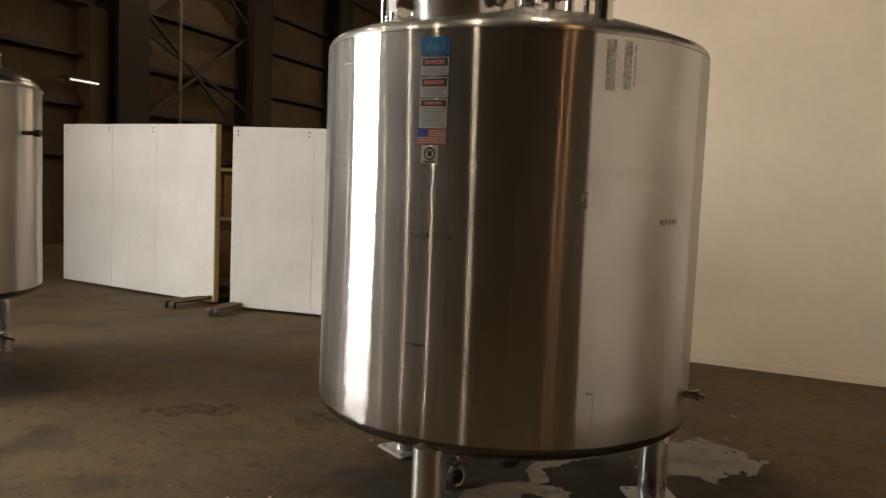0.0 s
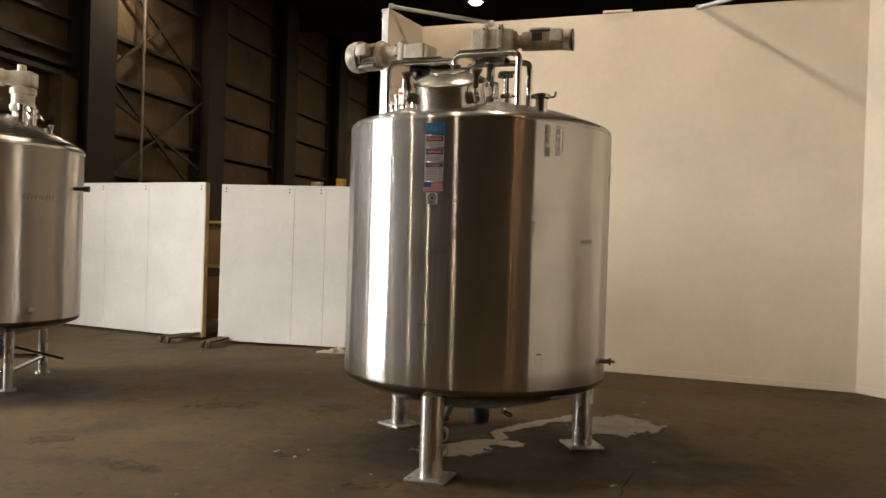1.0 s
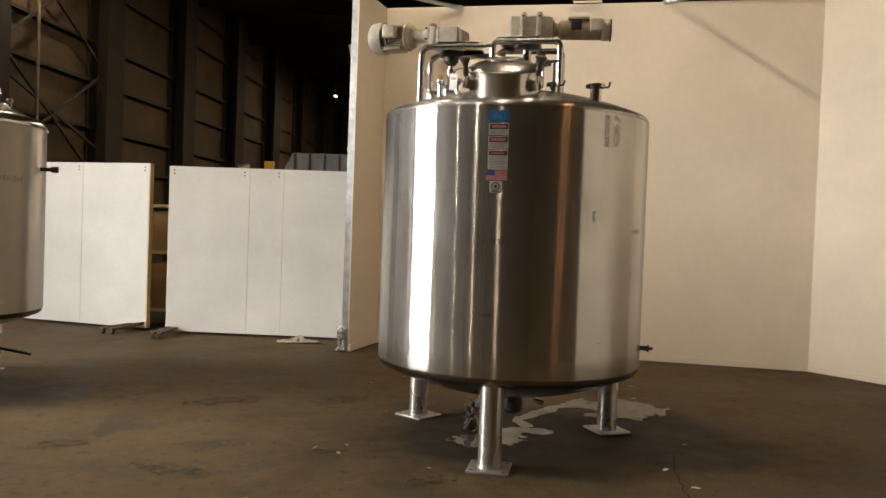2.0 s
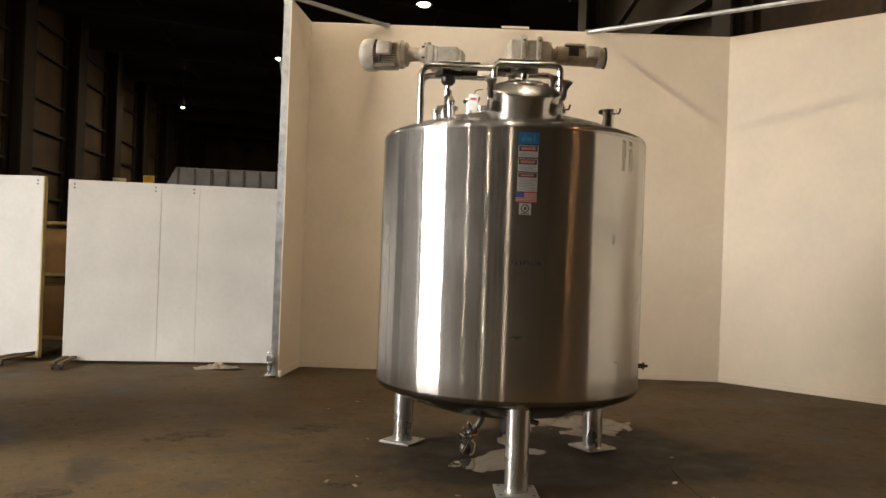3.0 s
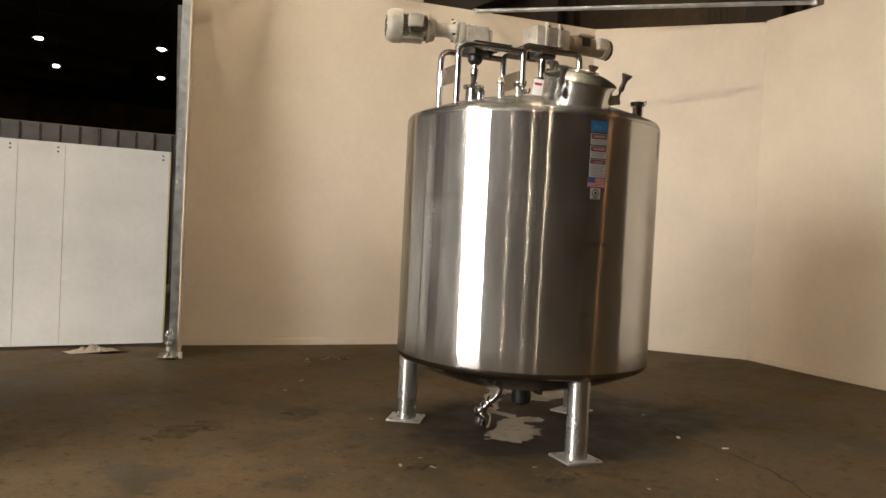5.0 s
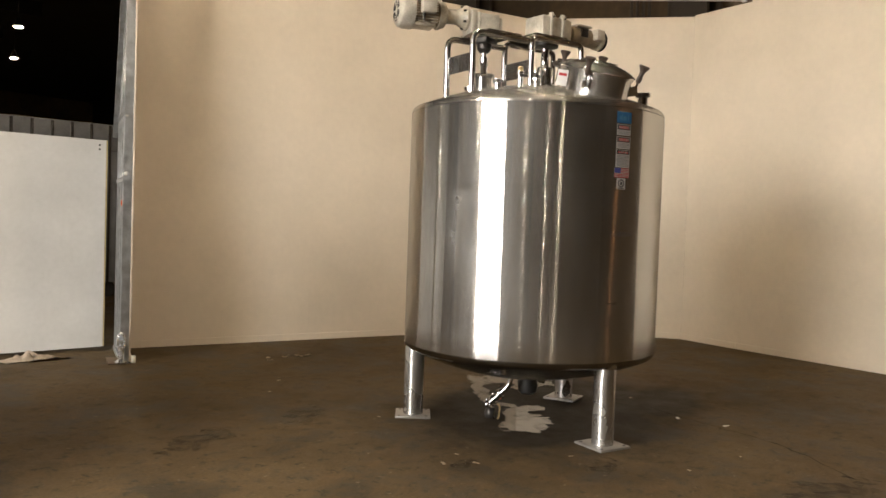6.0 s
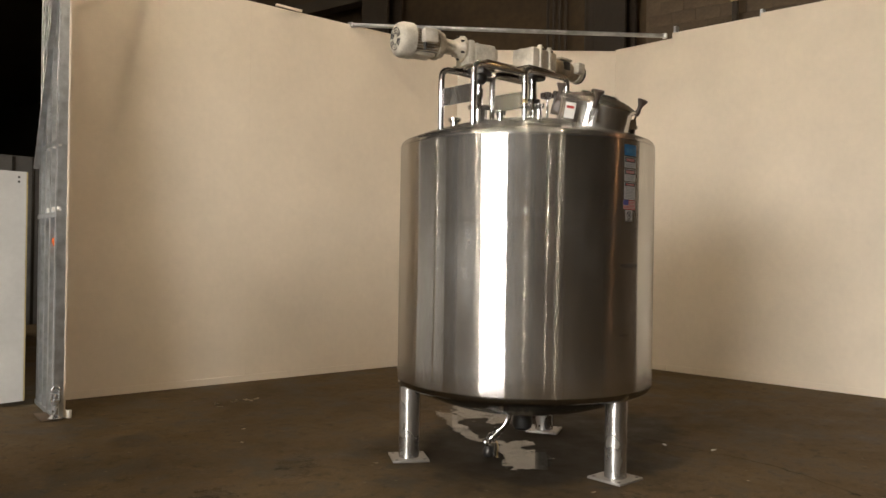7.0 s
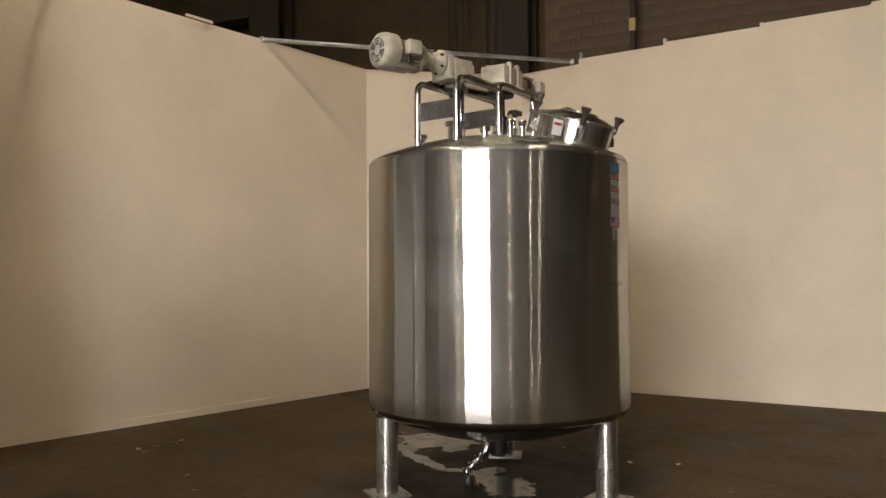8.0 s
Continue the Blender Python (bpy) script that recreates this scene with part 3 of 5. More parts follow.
tank = thing("mixing_tank", TC, "tall brushed stainless mixing tank on three legs", "tank")
bm = bm_new()
lathe(bm, [(TR - 0.03, TZ0 + 0.01), (TR - 0.002, TZ0), (TR, TZ0 + 0.004)] + [(TR, TZ0 + 0.004 + (TZ1 - TZ0 - 0.008) * k / 12) for k in range(1, 12)] + [(TR, TZ1 - 0.004), (TR - 0.03, TZ1 - 0.01)], 160)
shell = part("shell", bm, STEEL, tank)
bm = bm_new()
lathe(bm, [(TR + 0.0012, 1.93), (TR + 0.0012, 1.98)], 160)
part("weld_seam", bm, STEEL_BAND, tank, "ground weld band")
bm = bm_new()
lathe(bm, [(TR + 0.0012, 1.84), (TR + 0.0012, 1.847)], 160)
part("weld_seam", bm, STEEL_BAND, tank)
bm = bm_new()
lathe(bm, dish(TR - 0.001, TZ1, 0.055, 0.265), 160)
part("top_head", bm, STEEL_HEAD, tank)
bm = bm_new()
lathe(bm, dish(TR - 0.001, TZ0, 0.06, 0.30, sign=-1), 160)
part("bottom_head", bm, STEEL_BELLY_SHADED, tank)

for k, (x, y) in enumerate(((-0.115, 4.027), (-0.299, 5.70), (1.238, 5.007))):
    p = tc(x, y, 0)
    a = math.atan2(p.y, p.x)
    m = pose(p.x, p.y, 0, 0, 0, math.degrees(a))
    bm = bm_new()
    lathe(bm, [(0.0, 0.016), (0.084, 0.016), (0.084, 0.62), (0.08, 0.655), (0.06, 0.672), (0.0, 0.675)], 40, m)
    leg = part("leg", bm, STEEL_LEG, tank)
    bm = bm_new()
    box(bm, (0, 0, 0.009), (0.30, 0.30, 0.018), m, bevel=0.003)
    part("base_plate", bm, STEEL_PLATE, leg, "square steel foot plate")
    for u, v in ((1, 1), (1, -1), (-1, 1), (-1, -1)):
        bm = bm_new()
        rod(bm, m @ Vector((u * 0.115, v * 0.115, 0.0182)), m @ Vector((u * 0.115, v * 0.115, 0.0192)), 0.014, 14)
        part("bolt_hole", bm, BLACK, leg)
    bm = bm_new()
    lathe(bm, [(0.084, 0.60), (0.092, 0.612), (0.097, 0.64), (0.085, 0.665)], 32, m)
    part("collar", bm, STEEL_HEAD, leg)

# oval manway with its domed lid and hand clamps, leaning outwards
MW = Matrix.Translation(tc(-0.035, 4.26, 2.768)) @ pose(0, 0, 0, 0, 0, -110) @ pose(0, 0, 0, 0, 17, 0)
OVAL = Matrix.Diagonal((1.14, 1.0, 1.0, 1.0))
bm = bm_new()
lathe(bm, [(0.255, -0.14), (0.262, -0.07), (0.258, -0.02), (0.258, 0.1), (0.266, 0.102), (0.266, 0.118), (0.20, 0.118)], 72, MW @ OVAL)
manway = part("manway", bm, STEEL_HEAD, tank, "oval steel manway collar")
bm = bm_new()
lathe(bm, [(0.20, 0.119), (0.275, 0.119), (0.278, 0.127), (0.27, 0.137)] + [(0.255, 0.148), (0.225, 0.163), (0.19, 0.177), (0.15, 0.189), (0.128, 0.194), (0.125, 0.200), (0.117, 0.201), (0.112, 0.196), (0.08, 0.195), (0.04, 0.195), (0, 0.195)], 72, MW @ OVAL)
part("lid", bm, STEEL_LID, manway, "polished domed lid")
bm = bm_new()
lathe(bm, [(0.124 + 0.010 * math.cos(a), 0.197 + 0.010 * math.sin(a)) for a in (2 * math.pi * k / 10 for k in range(11))], 60, MW @ OVAL)
part("lid_ring", bm, STEEL_TUBE, manway, "bright raised ring")
bm = bm_new()
beam(bm, (-0.40, 0.0, 0.132), (-0.27, 0.0, 0.172), 0.08, 0.012)
rod(bm, (-0.39, -0.06, 0.14), (-0.39, 0.06, 0.14), 0.018, 14)
beam(bm, (-0.39, 0.0, -0.03), (-0.39, 0.0, 0.14), 0.08, 0.02, (1, 0, 0))
bmesh.ops.transform(bm, matrix=MW, verts=bm.verts)
part("hinge", bm, STEEL_TUBE, manway, "steel lid hinge arm")
for deg in (52, 128, 188, 300):
    a = radians(deg)
    d = Vector((math.cos(a), math.sin(a), 0))
    e = Vector((math.cos(a) * 0.312, math.sin(a) * 0.275, 0))
    side = Vector((-d.y, d.x, 0))
    bm = bm_new()
    beam(bm, e - d * 0.022 + Vector((0, 0, -0.05)), e - d * 0.022 + Vector((0, 0, 0.09)), 0.06, 0.008, d)
    bmesh.ops.transform(bm, matrix=MW, verts=bm.verts)
    clamp = part("clamp", bm, STEEL_TUBE, manway)
    for k in (-1, 1):
        bm = bm_new()
        beam(bm, e + side * k * 0.026 - d * 0.03 + Vector((0, 0, 0.02)), e + side * k * 0.026 + d * 0.045 + Vector((0, 0, 0.045)), 0.008, 0.07)
        bmesh.ops.transform(bm, matrix=MW, verts=bm.verts)
        part("bracket", bm, STEEL_TUBE, manway)
    bm = bm_new()
    rod(bm, e + d * 0.03 - side * 0.035 + Vector((0, 0, 0.05)), e + d * 0.03 + side * 0.035 + Vector((0, 0, 0.05)), 0.009, 10)
    bmesh.ops.transform(bm, matrix=MW, verts=bm.verts)
    part("pivot_pin", bm, STEEL_TUBE, manway)
    bm = bm_new()
    rod(bm, e + d * 0.03 + Vector((0, 0, 0.03)), e + d * 0.04 + Vector((0, 0, 0.19)), 0.009, 10)
    bmesh.ops.transform(bm, matrix=MW, verts=bm.verts)
    part("swing_bolt", bm, STEEL_TUBE, manway)
    bm = bm_new()
    lathe(bm, [(0.0, 0.0), (0.018, 0.0), (0.022, 0.03), (0.017, 0.06), (0.02, 0.085), (0.036, 0.115), (0.043, 0.128), (0.036, 0.138), (0.0, 0.134)], 18, MW @ aim(e + d * 0.035 + Vector((0, 0, 0.105 if deg < 150 else 0.09)), d * (0.16 if deg < 150 else 0.08) + Vector((0, 0, 1))))
    part("knob", bm, BROWN_KNOB, clamp, "dark brown flared hand knob")

# tube frame that carries the two drives
FD = Vector((1.02, -0.445, 0)).normalized()
FN = Vector((-FD.y, FD.x, 0))
FL, FR_ = tc(-0.505, 5.085, 0), tc(0.53, 4.635, 0)
mid = FL.lerp(FR_, 0.52)


def leg_foot(p):
    return p + Vector((0, 0, head_z(p.x, p.y) - 0.03))


for off in (0.0, 0.374):
    a, b, c = FL + FN * off, mid + FN * off, FR_ + FN * off
    bm = bm_new()
    tube(bm, [leg_foot(a), a + Vector((0, 0, 3.195)), b + Vector((0, 0, 3.195))], 0.0255, 18, 0.09)
    part("drive_frame_tube", bm, STEEL_TUBE, tank)
    bm = bm_new()
    tube(bm, [leg_foot(b), b + Vector((0, 0, 3.235)), c + Vector((0, 0, 3.235)), leg_foot(c)], 0.0257, 18, 0.06)
    part("drive_frame_tube", bm, STEEL_TUBE, tank)
for a, z in ((FL + FD * 0.3, 3.224), (mid + FD * 0.2, 3.264)):
    bm = bm_new()
    c = a + FN * 0.187
    box(bm, (0, 0, 0), (0.34, 0.40, 0.014), Matrix.Translation(c + Vector((0, 0, z + 0.003))) @ pose(0, 0, 0, 0, 0, math.degrees(math.atan2(FD.y, FD.x))), bevel=0.003)
    part("mounting_plate", bm, STEEL_TUBE, tank)
bm = bm_new()
beam(bm, FL + FN * 0.03 + Vector((0, 0, 2.96)), FL + FN * 0.35 + Vector((0, 0, 2.96)), 0.012, 0.14)
part("stiffener", bm, STEEL_HEAD, tank)
bm = bm_new()
beam(bm, mid + FN * 0.03 + Vector((0, 0, 2.98)), mid + FN * 0.35 + Vector((0, 0, 2.98)), 0.012, 0.14)
part("stiffener", bm, STEEL_HEAD, tank)


# drive one: motor with fan cover, bell housing, square gearbox
UP = Vector((0, 0, 1))


def along(origin, d):
    """A pose whose z runs along the level direction d, x to the viewer's side and y up."""
    side = Vector((-0.3, -1, 0)) - d * Vector((-0.3, -1, 0)).dot(d)
    side.normalize()
    return Matrix.Translation(origin) @ Matrix((side, d.cross(side), d)).transposed().to_4x4()


d1 = Vector((0.795, -0.606, 0)).normalized()
f1 = tc(-0.835, 5.600, 3.336)
m1 = along(f1, d1)
vy = 1 if (m1.to_3x3() @ Vector((0, 1, 0))).z > 0 else -1
# browner body: grime, and the shade between the fins put into the colour
bm = bm_new()
lathe(bm, [(0, 0.08), (0.104, 0.08), (0.104, 0.33), (0.0, 0.33)], 40, m1)
motor = part("motor", bm, MOTOR_BROWN, tank, "dirty white enamelled electric motor")
for k in range(9):
    bm = bm_new()
    box(bm, (0, vy * (-0.08 + 0.02 * k), 0.215), (0.235 - 0.05 * abs(k - 4) / 4, 0.006, 0.2), m1)
    part("fin", bm, MOTOR_TAN, motor, smooth=0)
bm = bm_new()
box(bm, (0, -vy * 0.1, 0.2), (0.16, 0.03, 0.2), m1, bevel=0.006)
part("motor_foot", bm, MOTOR_TAN, motor)
bm = bm_new()
lathe(bm, [(0.0, 0.004), (0.04, 0.0), (0.07, -0.004), (0.106, 0.0), (0.127, 0.018), (0.137, 0.05), (0.137, 0.125), (0.127, 0.125), (0.127, 0.034), (0.0, 0.022)], 40, m1)
part("fan_cover", bm, MOTOR_WHITE, motor, "white rounded fan cover")
for ring in (0.045, 0.064, 0.083):
    for k in range(6):
        bm = bm_new()
        a0 = 2 * math.pi * k / 6 + 0.14
        pts = [m1 @ Vector((math.cos(a0 + 0.77 * i / 5) * ring, math.sin(a0 + 0.77 * i / 5) * ring, -0.003)) for i in range(6)]
        tube(bm, pts, 0.0045, 6, 0.001)
        part("fan_slot", bm, BLACK, motor)
bm = bm_new()
box(bm, (0.135, vy * 0.025, 0.225), (0.075, 0.11, 0.12), m1, bevel=0.018)
part("terminal_box", bm, MOTOR_WHITE, motor, "white terminal box")
bm = bm_new()
rod(bm, m1 @ Vector((0.125, -vy * 0.005, 0.19)), m1 @ Vector((0.125, -vy * 0.055, 0.19)), 0.014, 12)
rod(bm, m1 @ Vector((0.125, -vy * 0.055, 0.19)), m1 @ Vector((0.125, -vy * 0.085, 0.19)), 0.009, 12)
part("cable_gland", bm, STEEL_DARK, motor)
bm = bm_new()
lathe(bm, [(0, 0.33), (0.118, 0.33), (0.118, 0.352), (0.108, 0.355), (0.1, 0.39), (0.062, 0.41), (0.058, 0.50), (0.066, 0.515), (0.085, 0.55), (0.1, 0.565), (0.1, 0.585), (0, 0.585)], 36, m1)
part("bell_housing", bm, MOTOR_TAN, motor, "tan bell housing")
for k in range(6):
    a = 2 * math.pi * (k + 0.5) / 6
    bm = bm_new()
    rod(bm, m1 @ Vector((math.cos(a) * 0.087, math.sin(a) * 0.087, 0.535)), m1 @ Vector((math.cos(a) * 0.087, math.sin(a) * 0.087, 0.565)), 0.009, 8)
    part("bolt", bm, STEEL_DARK, motor)
bm = bm_new()
box(bm, (0, -vy * 0.045, 0.72), (0.20, 0.165, 0.24), m1, bevel=0.014)
box(bm, (0, -vy * 0.04, 0.615), (0.215, 0.185, 0.05), m1, bevel=0.008)
box(bm, (0, -vy * 0.05, 0.665), (0.208, 0.18, 0.02), m1, bevel=0.004)
box(bm, (0, -vy * 0.05, 0.85), (0.17, 0.14, 0.05), m1, bevel=0.02)
rod(bm, m1 @ Vector((0, vy * 0.03, 0.74)), m1 @ Vector((0, vy * 0.06, 0.74)), 0.012, 10)
part("gearbox", bm, MOTOR_WHITE, motor, "white cast gearbox")
g1 = f1 + d1 * 0.75
bm = bm_new()
box(bm, (g1.x, g1.y, 3.165), (0.18, 0.15, 0.05), bevel=0.012)
lathe(bm, [(0.0, 3.15), (0.062, 3.15), (0.06, 3.10), (0.035, 3.07), (0.0, 3.07)], 20, Matrix.Translation((g1.x, g1.y, 0)))
part("coupling", bm, STEEL_DARK, tank, "dark bearing block")
bm = bm_new()
lathe(bm, [(0.0, 3.10), (0.02, 3.10), (0.02, 3.04), (0.034, 3.03), (0.034, 2.97), (0.026, 2.96), (0.03, 2.90), (0.03, 2.86), (0.0, 2.86)], 20, Matrix.Translation((g1.x, g1.y, 0)))
part("agitator_shaft", bm, STEEL_TUBE, tank)
bm = bm_new()
lathe(bm, [(0.0, 2.895), (0.088, 2.895), (0.092, 2.885), (0.088, 2.87), (0.068, 2.865), (0.068, 2.72), (0, 2.72)], 24, Matrix.Translation((g1.x, g1.y, 0)))
part("seal_pot", bm, STEEL_HEAD, tank)

# drive two: ribbed gearbox with motor and capacitor box
d2 = Vector((0.94, -0.34, 0)).normalized()
f2 = tc(0.195, 4.935, 3.362)
m2 = along(f2, d2)
vy2 = 1 if (m2.to_3x3() @ Vector((0, 1, 0))).z > 0 else -1
bm = bm_new()
box(bm, (0, 0, 0.17), (0.23, 0.175, 0.32), m2, bevel=0.014)
box(bm, (0, 0, 0.03), (0.19, 0.15, 0.06), m2, bevel=0.02)
for z in (0.115, 0.245):
    box(bm, (0, 0, z), (0.26, 0.205, 0.048), m2, bevel=0.01)
    for u in (-0.1, 0.1):
        rod(bm, m2 @ Vector((u, vy2 * 0.09, z)), m2 @ Vector((u, vy2 * 0.118, z)), 0.02, 12)
box(bm, (0, 0, 0.335), (0.21, 0.165, 0.03), m2, bevel=0.006)
gear2 = part("gearbox", bm, MOTOR_WHITE, tank, "white cast ribbed gearbox")
for z in (0.115, 0.245):
    for u in (-0.131, 0.131):
        for v in (-0.08, 0.08):
            bm = bm_new()
            rod(bm, m2 @ Vector((u, v, z)), m2 @ Vector((u * 1.03, v, z)), 0.009, 8)
            part("bolt", bm, STEEL_DARK, gear2)
bm = bm_new()
lathe(bm, [(0, 0.34), (0.085, 0.34), (0.085, 0.36), (0.055, 0.375), (0.055, 0.40), (0.075, 0.41), (0.078, 0.43), (0.078, 0.76), (0.0, 0.76)], 36, m2)
motor2 = part("motor", bm, MOTOR_BROWN, tank, "tan and white electric motor")
bm = bm_new()
lathe(bm, [(0.078, 0.745), (0.086, 0.75), (0.086, 0.80), (0.075, 0.812), (0.0, 0.812)], 36, m2)
part("end_bell", bm, MOTOR_WHITE, motor2)
bm = bm_new()
lathe(bm, [(0.0, 0.812), (0.088, 0.812), (0.09, 0.822), (0.0, 0.83)], 30, m2)
part("fan_grille", bm, STEEL_DARK, motor2, "dark fan grille")
bm = bm_new()
box(bm, (0.0, vy2 * 0.085, 0.56), (0.13, 0.02, 0.17), m2, bevel=0.005)
part("terminal_box", bm, MOTOR_TAN, motor2)
bm = bm_new()
box(bm, (0.076, vy2 * 0.02, 0.54), (0.012, 0.07, 0.085), m2, bevel=0.002)
part("nameplate", bm, STEEL_DARK, motor2, "dark metal nameplate")
bm = bm_new()
box(bm, (0.09, vy2 * 0.02, 0.70), (0.08, 0.095, 0.10), m2, bevel=0.012)
part("capacitor_box", bm, MOTOR_WHITE, motor2, "white box on the motor's side")
g2 = f2 + d2 * 0.15
bm = bm_new()
lathe(bm, [(0.0, 3.262), (0.1, 3.262), (0.115, 3.235), (0.11, 3.205), (0.05, 3.195), (0.0, 3.195)], 30, Matrix.Translation((g2.x, g2.y, 0)))
part("coupling", bm, STEEL_DARK, tank, "dark round coupling")
bm = bm_new()
lathe(bm, [(0.0, 3.20), (0.036, 3.20), (0.036, 3.04), (0.07, 3.03), (0.076, 3.0), (0.076, 2.90), (0.088, 2.89), (0.09, 2.80), (0.115, 2.79), (0.115, 2.765), (0.09, 2.76), (0.09, 2.70), (0, 2.7)], 30, Matrix.Translation((g2.x, g2.y, 0)))
part("agitator_shaft", bm, STEEL_TUBE, tank)


# nozzles with ferrules on the top head
def nozzle(x, y, r, top, cap=True, handle=False, ball=False):
    p = tc(x, y, 0)
    z0 = head_z(p.x, p.y) - 0.03
    bm = bm_new()
    prof = [(r, z0), (r, top - 0.03), (r * 1.45, top - 0.02), (r * 1.45, top - 0.008)]
    prof += [(r * 1.5, top - 0.006), (r * 1.5, top + 0.006), (0, top + 0.008)] if cap else [(r * 0.8, top), (0, top)]
    lathe(bm, prof, 22, Matrix.Translation((p.x, p.y, 0)))
    nz = part("nozzle", bm, STEEL_TUBE, tank)
    if handle:
        bm = bm_new()
        tube(bm, [p + Vector((r, 0, top - 0.012)), p + Vector((r + 0.05, -0.01, top - 0.01)), p + Vector((r + 0.06, -0.01, top + 0.03))], 0.008, 8, 0.015)
        part("clamp", bm, STEEL_DARK, nz)
        bm = bm_new()
        box(bm, p + Vector((-r * 1.6, 0, top - 0.014)), (0.02, 0.03, 0.03), bevel=0.004)
        part("clamp_hinge", bm, STEEL_DARK, nz)
    if ball:
        bm = bm_new()
        lathe(bm, [(0, top), (0.02, top), (0.022, top + 0.03), (0.014, top + 0.045), (0, top + 0.05)], 16, Matrix.Translation((p.x, p.y, 0)))
        part("cap", bm, BRASS, nz, "dull brass cap")


nozzle(-0.447, 4.882, 0.028, 2.80, True)
nozzle(-0.422, 4.695, 0.022, 2.85, True, False, True)
nozzle(-0.30, 4.62, 0.022, 2.86, True, True)
nozzle(0.62, 4.10, 0.044, 2.80, True, True)
nozzle(0.42, 4.46, 0.028, 2.86, True, True)
nozzle(-0.13, 4.72, 0.03, 2.84, True, True)
nozzle(0.60, 5.30, 0.05, 2.86, True)
nozzle(0.20, 5.55, 0.04, 2.88, True)

# tee-handled stem and a dark star knob beside the second shaft
p = tc(0.42, 4.46, 0)
bm = bm_new()
rod(bm, p + Vector((0, 0, 2.85)), p + Vector((0, 0, 3.03)), 0.008, 10)
stem = part("valve_stem", bm, STEEL_DARK, tank)
bm = bm_new()
rod(bm, p + Vector((-0.05, -0.01, 3.02)), p + Vector((0.05, 0.01, 3.04)), 0.011, 10)
part("tee_handle", bm, BROWN_KNOB, stem, "dark tee handle")
k0 = Vector((g2.x + 0.11, g2.y - 0.1, 3.08))
bm = bm_new()
lathe(bm, [(0, -0.03), (0.028, -0.03), (0.034, 0.0), (0.028, 0.03), (0, 0.03)], 16, Matrix.Translation(k0))
knob = part("star_knob", bm, BROWN_KNOB, tank, "dark star-shaped hand knob")
for k in range(5):
    a = 2 * math.pi * k / 5
    bm = bm_new()
    lathe(bm, [(0, -0.024), (0.02, -0.02), (0.025, 0.0), (0.02, 0.02), (0, 0.024)], 10, Matrix.Translation(k0 + Vector((math.cos(a) * 0.045, math.sin(a) * 0.045, 0))))
    part("lobe", bm, BROWN_KNOB, knob)
bm = bm_new()
rod(bm, k0 + Vector((0, 0, -0.2)), k0, 0.012, 12)
part("knob_stem", bm, STEEL_TUBE, knob)

# white warning tag hung from the manway
p = tc(-0.404, 4.347, 2.79)
bm = bm_new()
mt = Matrix.Translation(p) @ pose(0, 0, 0, 6, 8, -58)
box(bm, (0, 0, 0), (0.078, 0.003, 0.118), mt, bevel=0.001)
tagp = part("tag", bm, PAPER, tank, "white paper warning tag")
bm = bm_new()
box(bm, (0, -0.0025, 0.024), (0.058, 0.002, 0.02), mt)
part("tag_print", bm, RED, tagp, "red printed bar")
bm = bm_new()
tube(bm, [mt @ Vector((0, 0, 0.055)), mt @ Vector((0.01, 0.01, 0.09)), mt @ Vector((0.05, 0.04, 0.10))], 0.003, 6, 0.01)
part("tag_wire", bm, STEEL_DARK, tagp)

# side sample port low on the shell
az = radians(-26.3)
d = Vector((math.cos(az), math.sin(az), 0))
bm = bm_new()
rod(bm, d * (TR - 0.02) + Vector((0, 0, 0.81)), d * (TR + 0.055) + Vector((0, 0, 0.81)), 0.02, 16)
rod(bm, d * (TR + 0.055) + Vector((0, 0, 0.81)), d * (TR + 0.07) + Vector((0, 0, 0.81)), 0.03, 16)
rod(bm, d * (TR + 0.07) + Vector((0, 0, 0.81)), d * (TR + 0.10) + Vector((0, 0, 0.81)), 0.012, 12)
part("sample_port", bm, STEEL_TUBE, tank)

# overflow elbow behind the shell
q = tc(1.55, 5.65, 0)
inner = q.normalized() * (TR - 0.05)
bm = bm_new()
tube(bm, [inner + Vector((0, 0, 2.47)), q + Vector((0, 0, 2.50)), q + Vector((0, 0, 2.37))], 0.05, 20, 0.1)
over = part("overflow_elbow", bm, PVC, tank, "grey white plastic elbow")
bm = bm_new()
tube(bm, [q + Vector((0, 0, 2.38)), q + Vector((0, 0, 1.94))], 0.04, 20)
part("overflow_pipe", bm, PVC, over)

# outlet valve and bits under the bottom head
bm = bm_new()
o = tc(0.02, 5.12, 0)
od = Vector((-0.35, 0.75, -0.75)).normalized()
tube(bm, [tc(0.10, 4.97, 0.44), tc(0.10, 4.97, 0.31), tc(0.05, 5.06, 0.2), tc(0.02, 5.12, 0.14)], 0.026, 18, 0.09)
valve = part("outlet_pipe", bm, STEEL_TUBE, tank, "polished outlet elbow")
for q in (tc(0.06, 5.045, 0.222), tc(0.035, 5.09, 0.17), tc(0.012, 5.135, 0.125)):
    bm = bm_new()
    lathe(bm, [(0.024, -0.014), (0.036, -0.014), (0.044, -0.006), (0.044, 0.006), (0.036, 0.014), (0.024, 0.014)], 20, aim(q, od))
    clamp = part("clamp", bm, STEEL_TUBE, valve)
    bm = bm_new()
    rod(bm, q + Vector((-0.045, -0.02, 0.0)), q + Vector((-0.055, -0.03, 0.07)), 0.006, 10)
    part("clamp_bolt", bm, STEEL_TUBE, clamp)
    bm = bm_new()
    box(bm, q + Vector((-0.056, -0.031, 0.058)), (0.034, 0.012, 0.016), bevel=0.004)
    part("wing_nut", bm, STEEL_TUBE, clamp)
bm = bm_new()
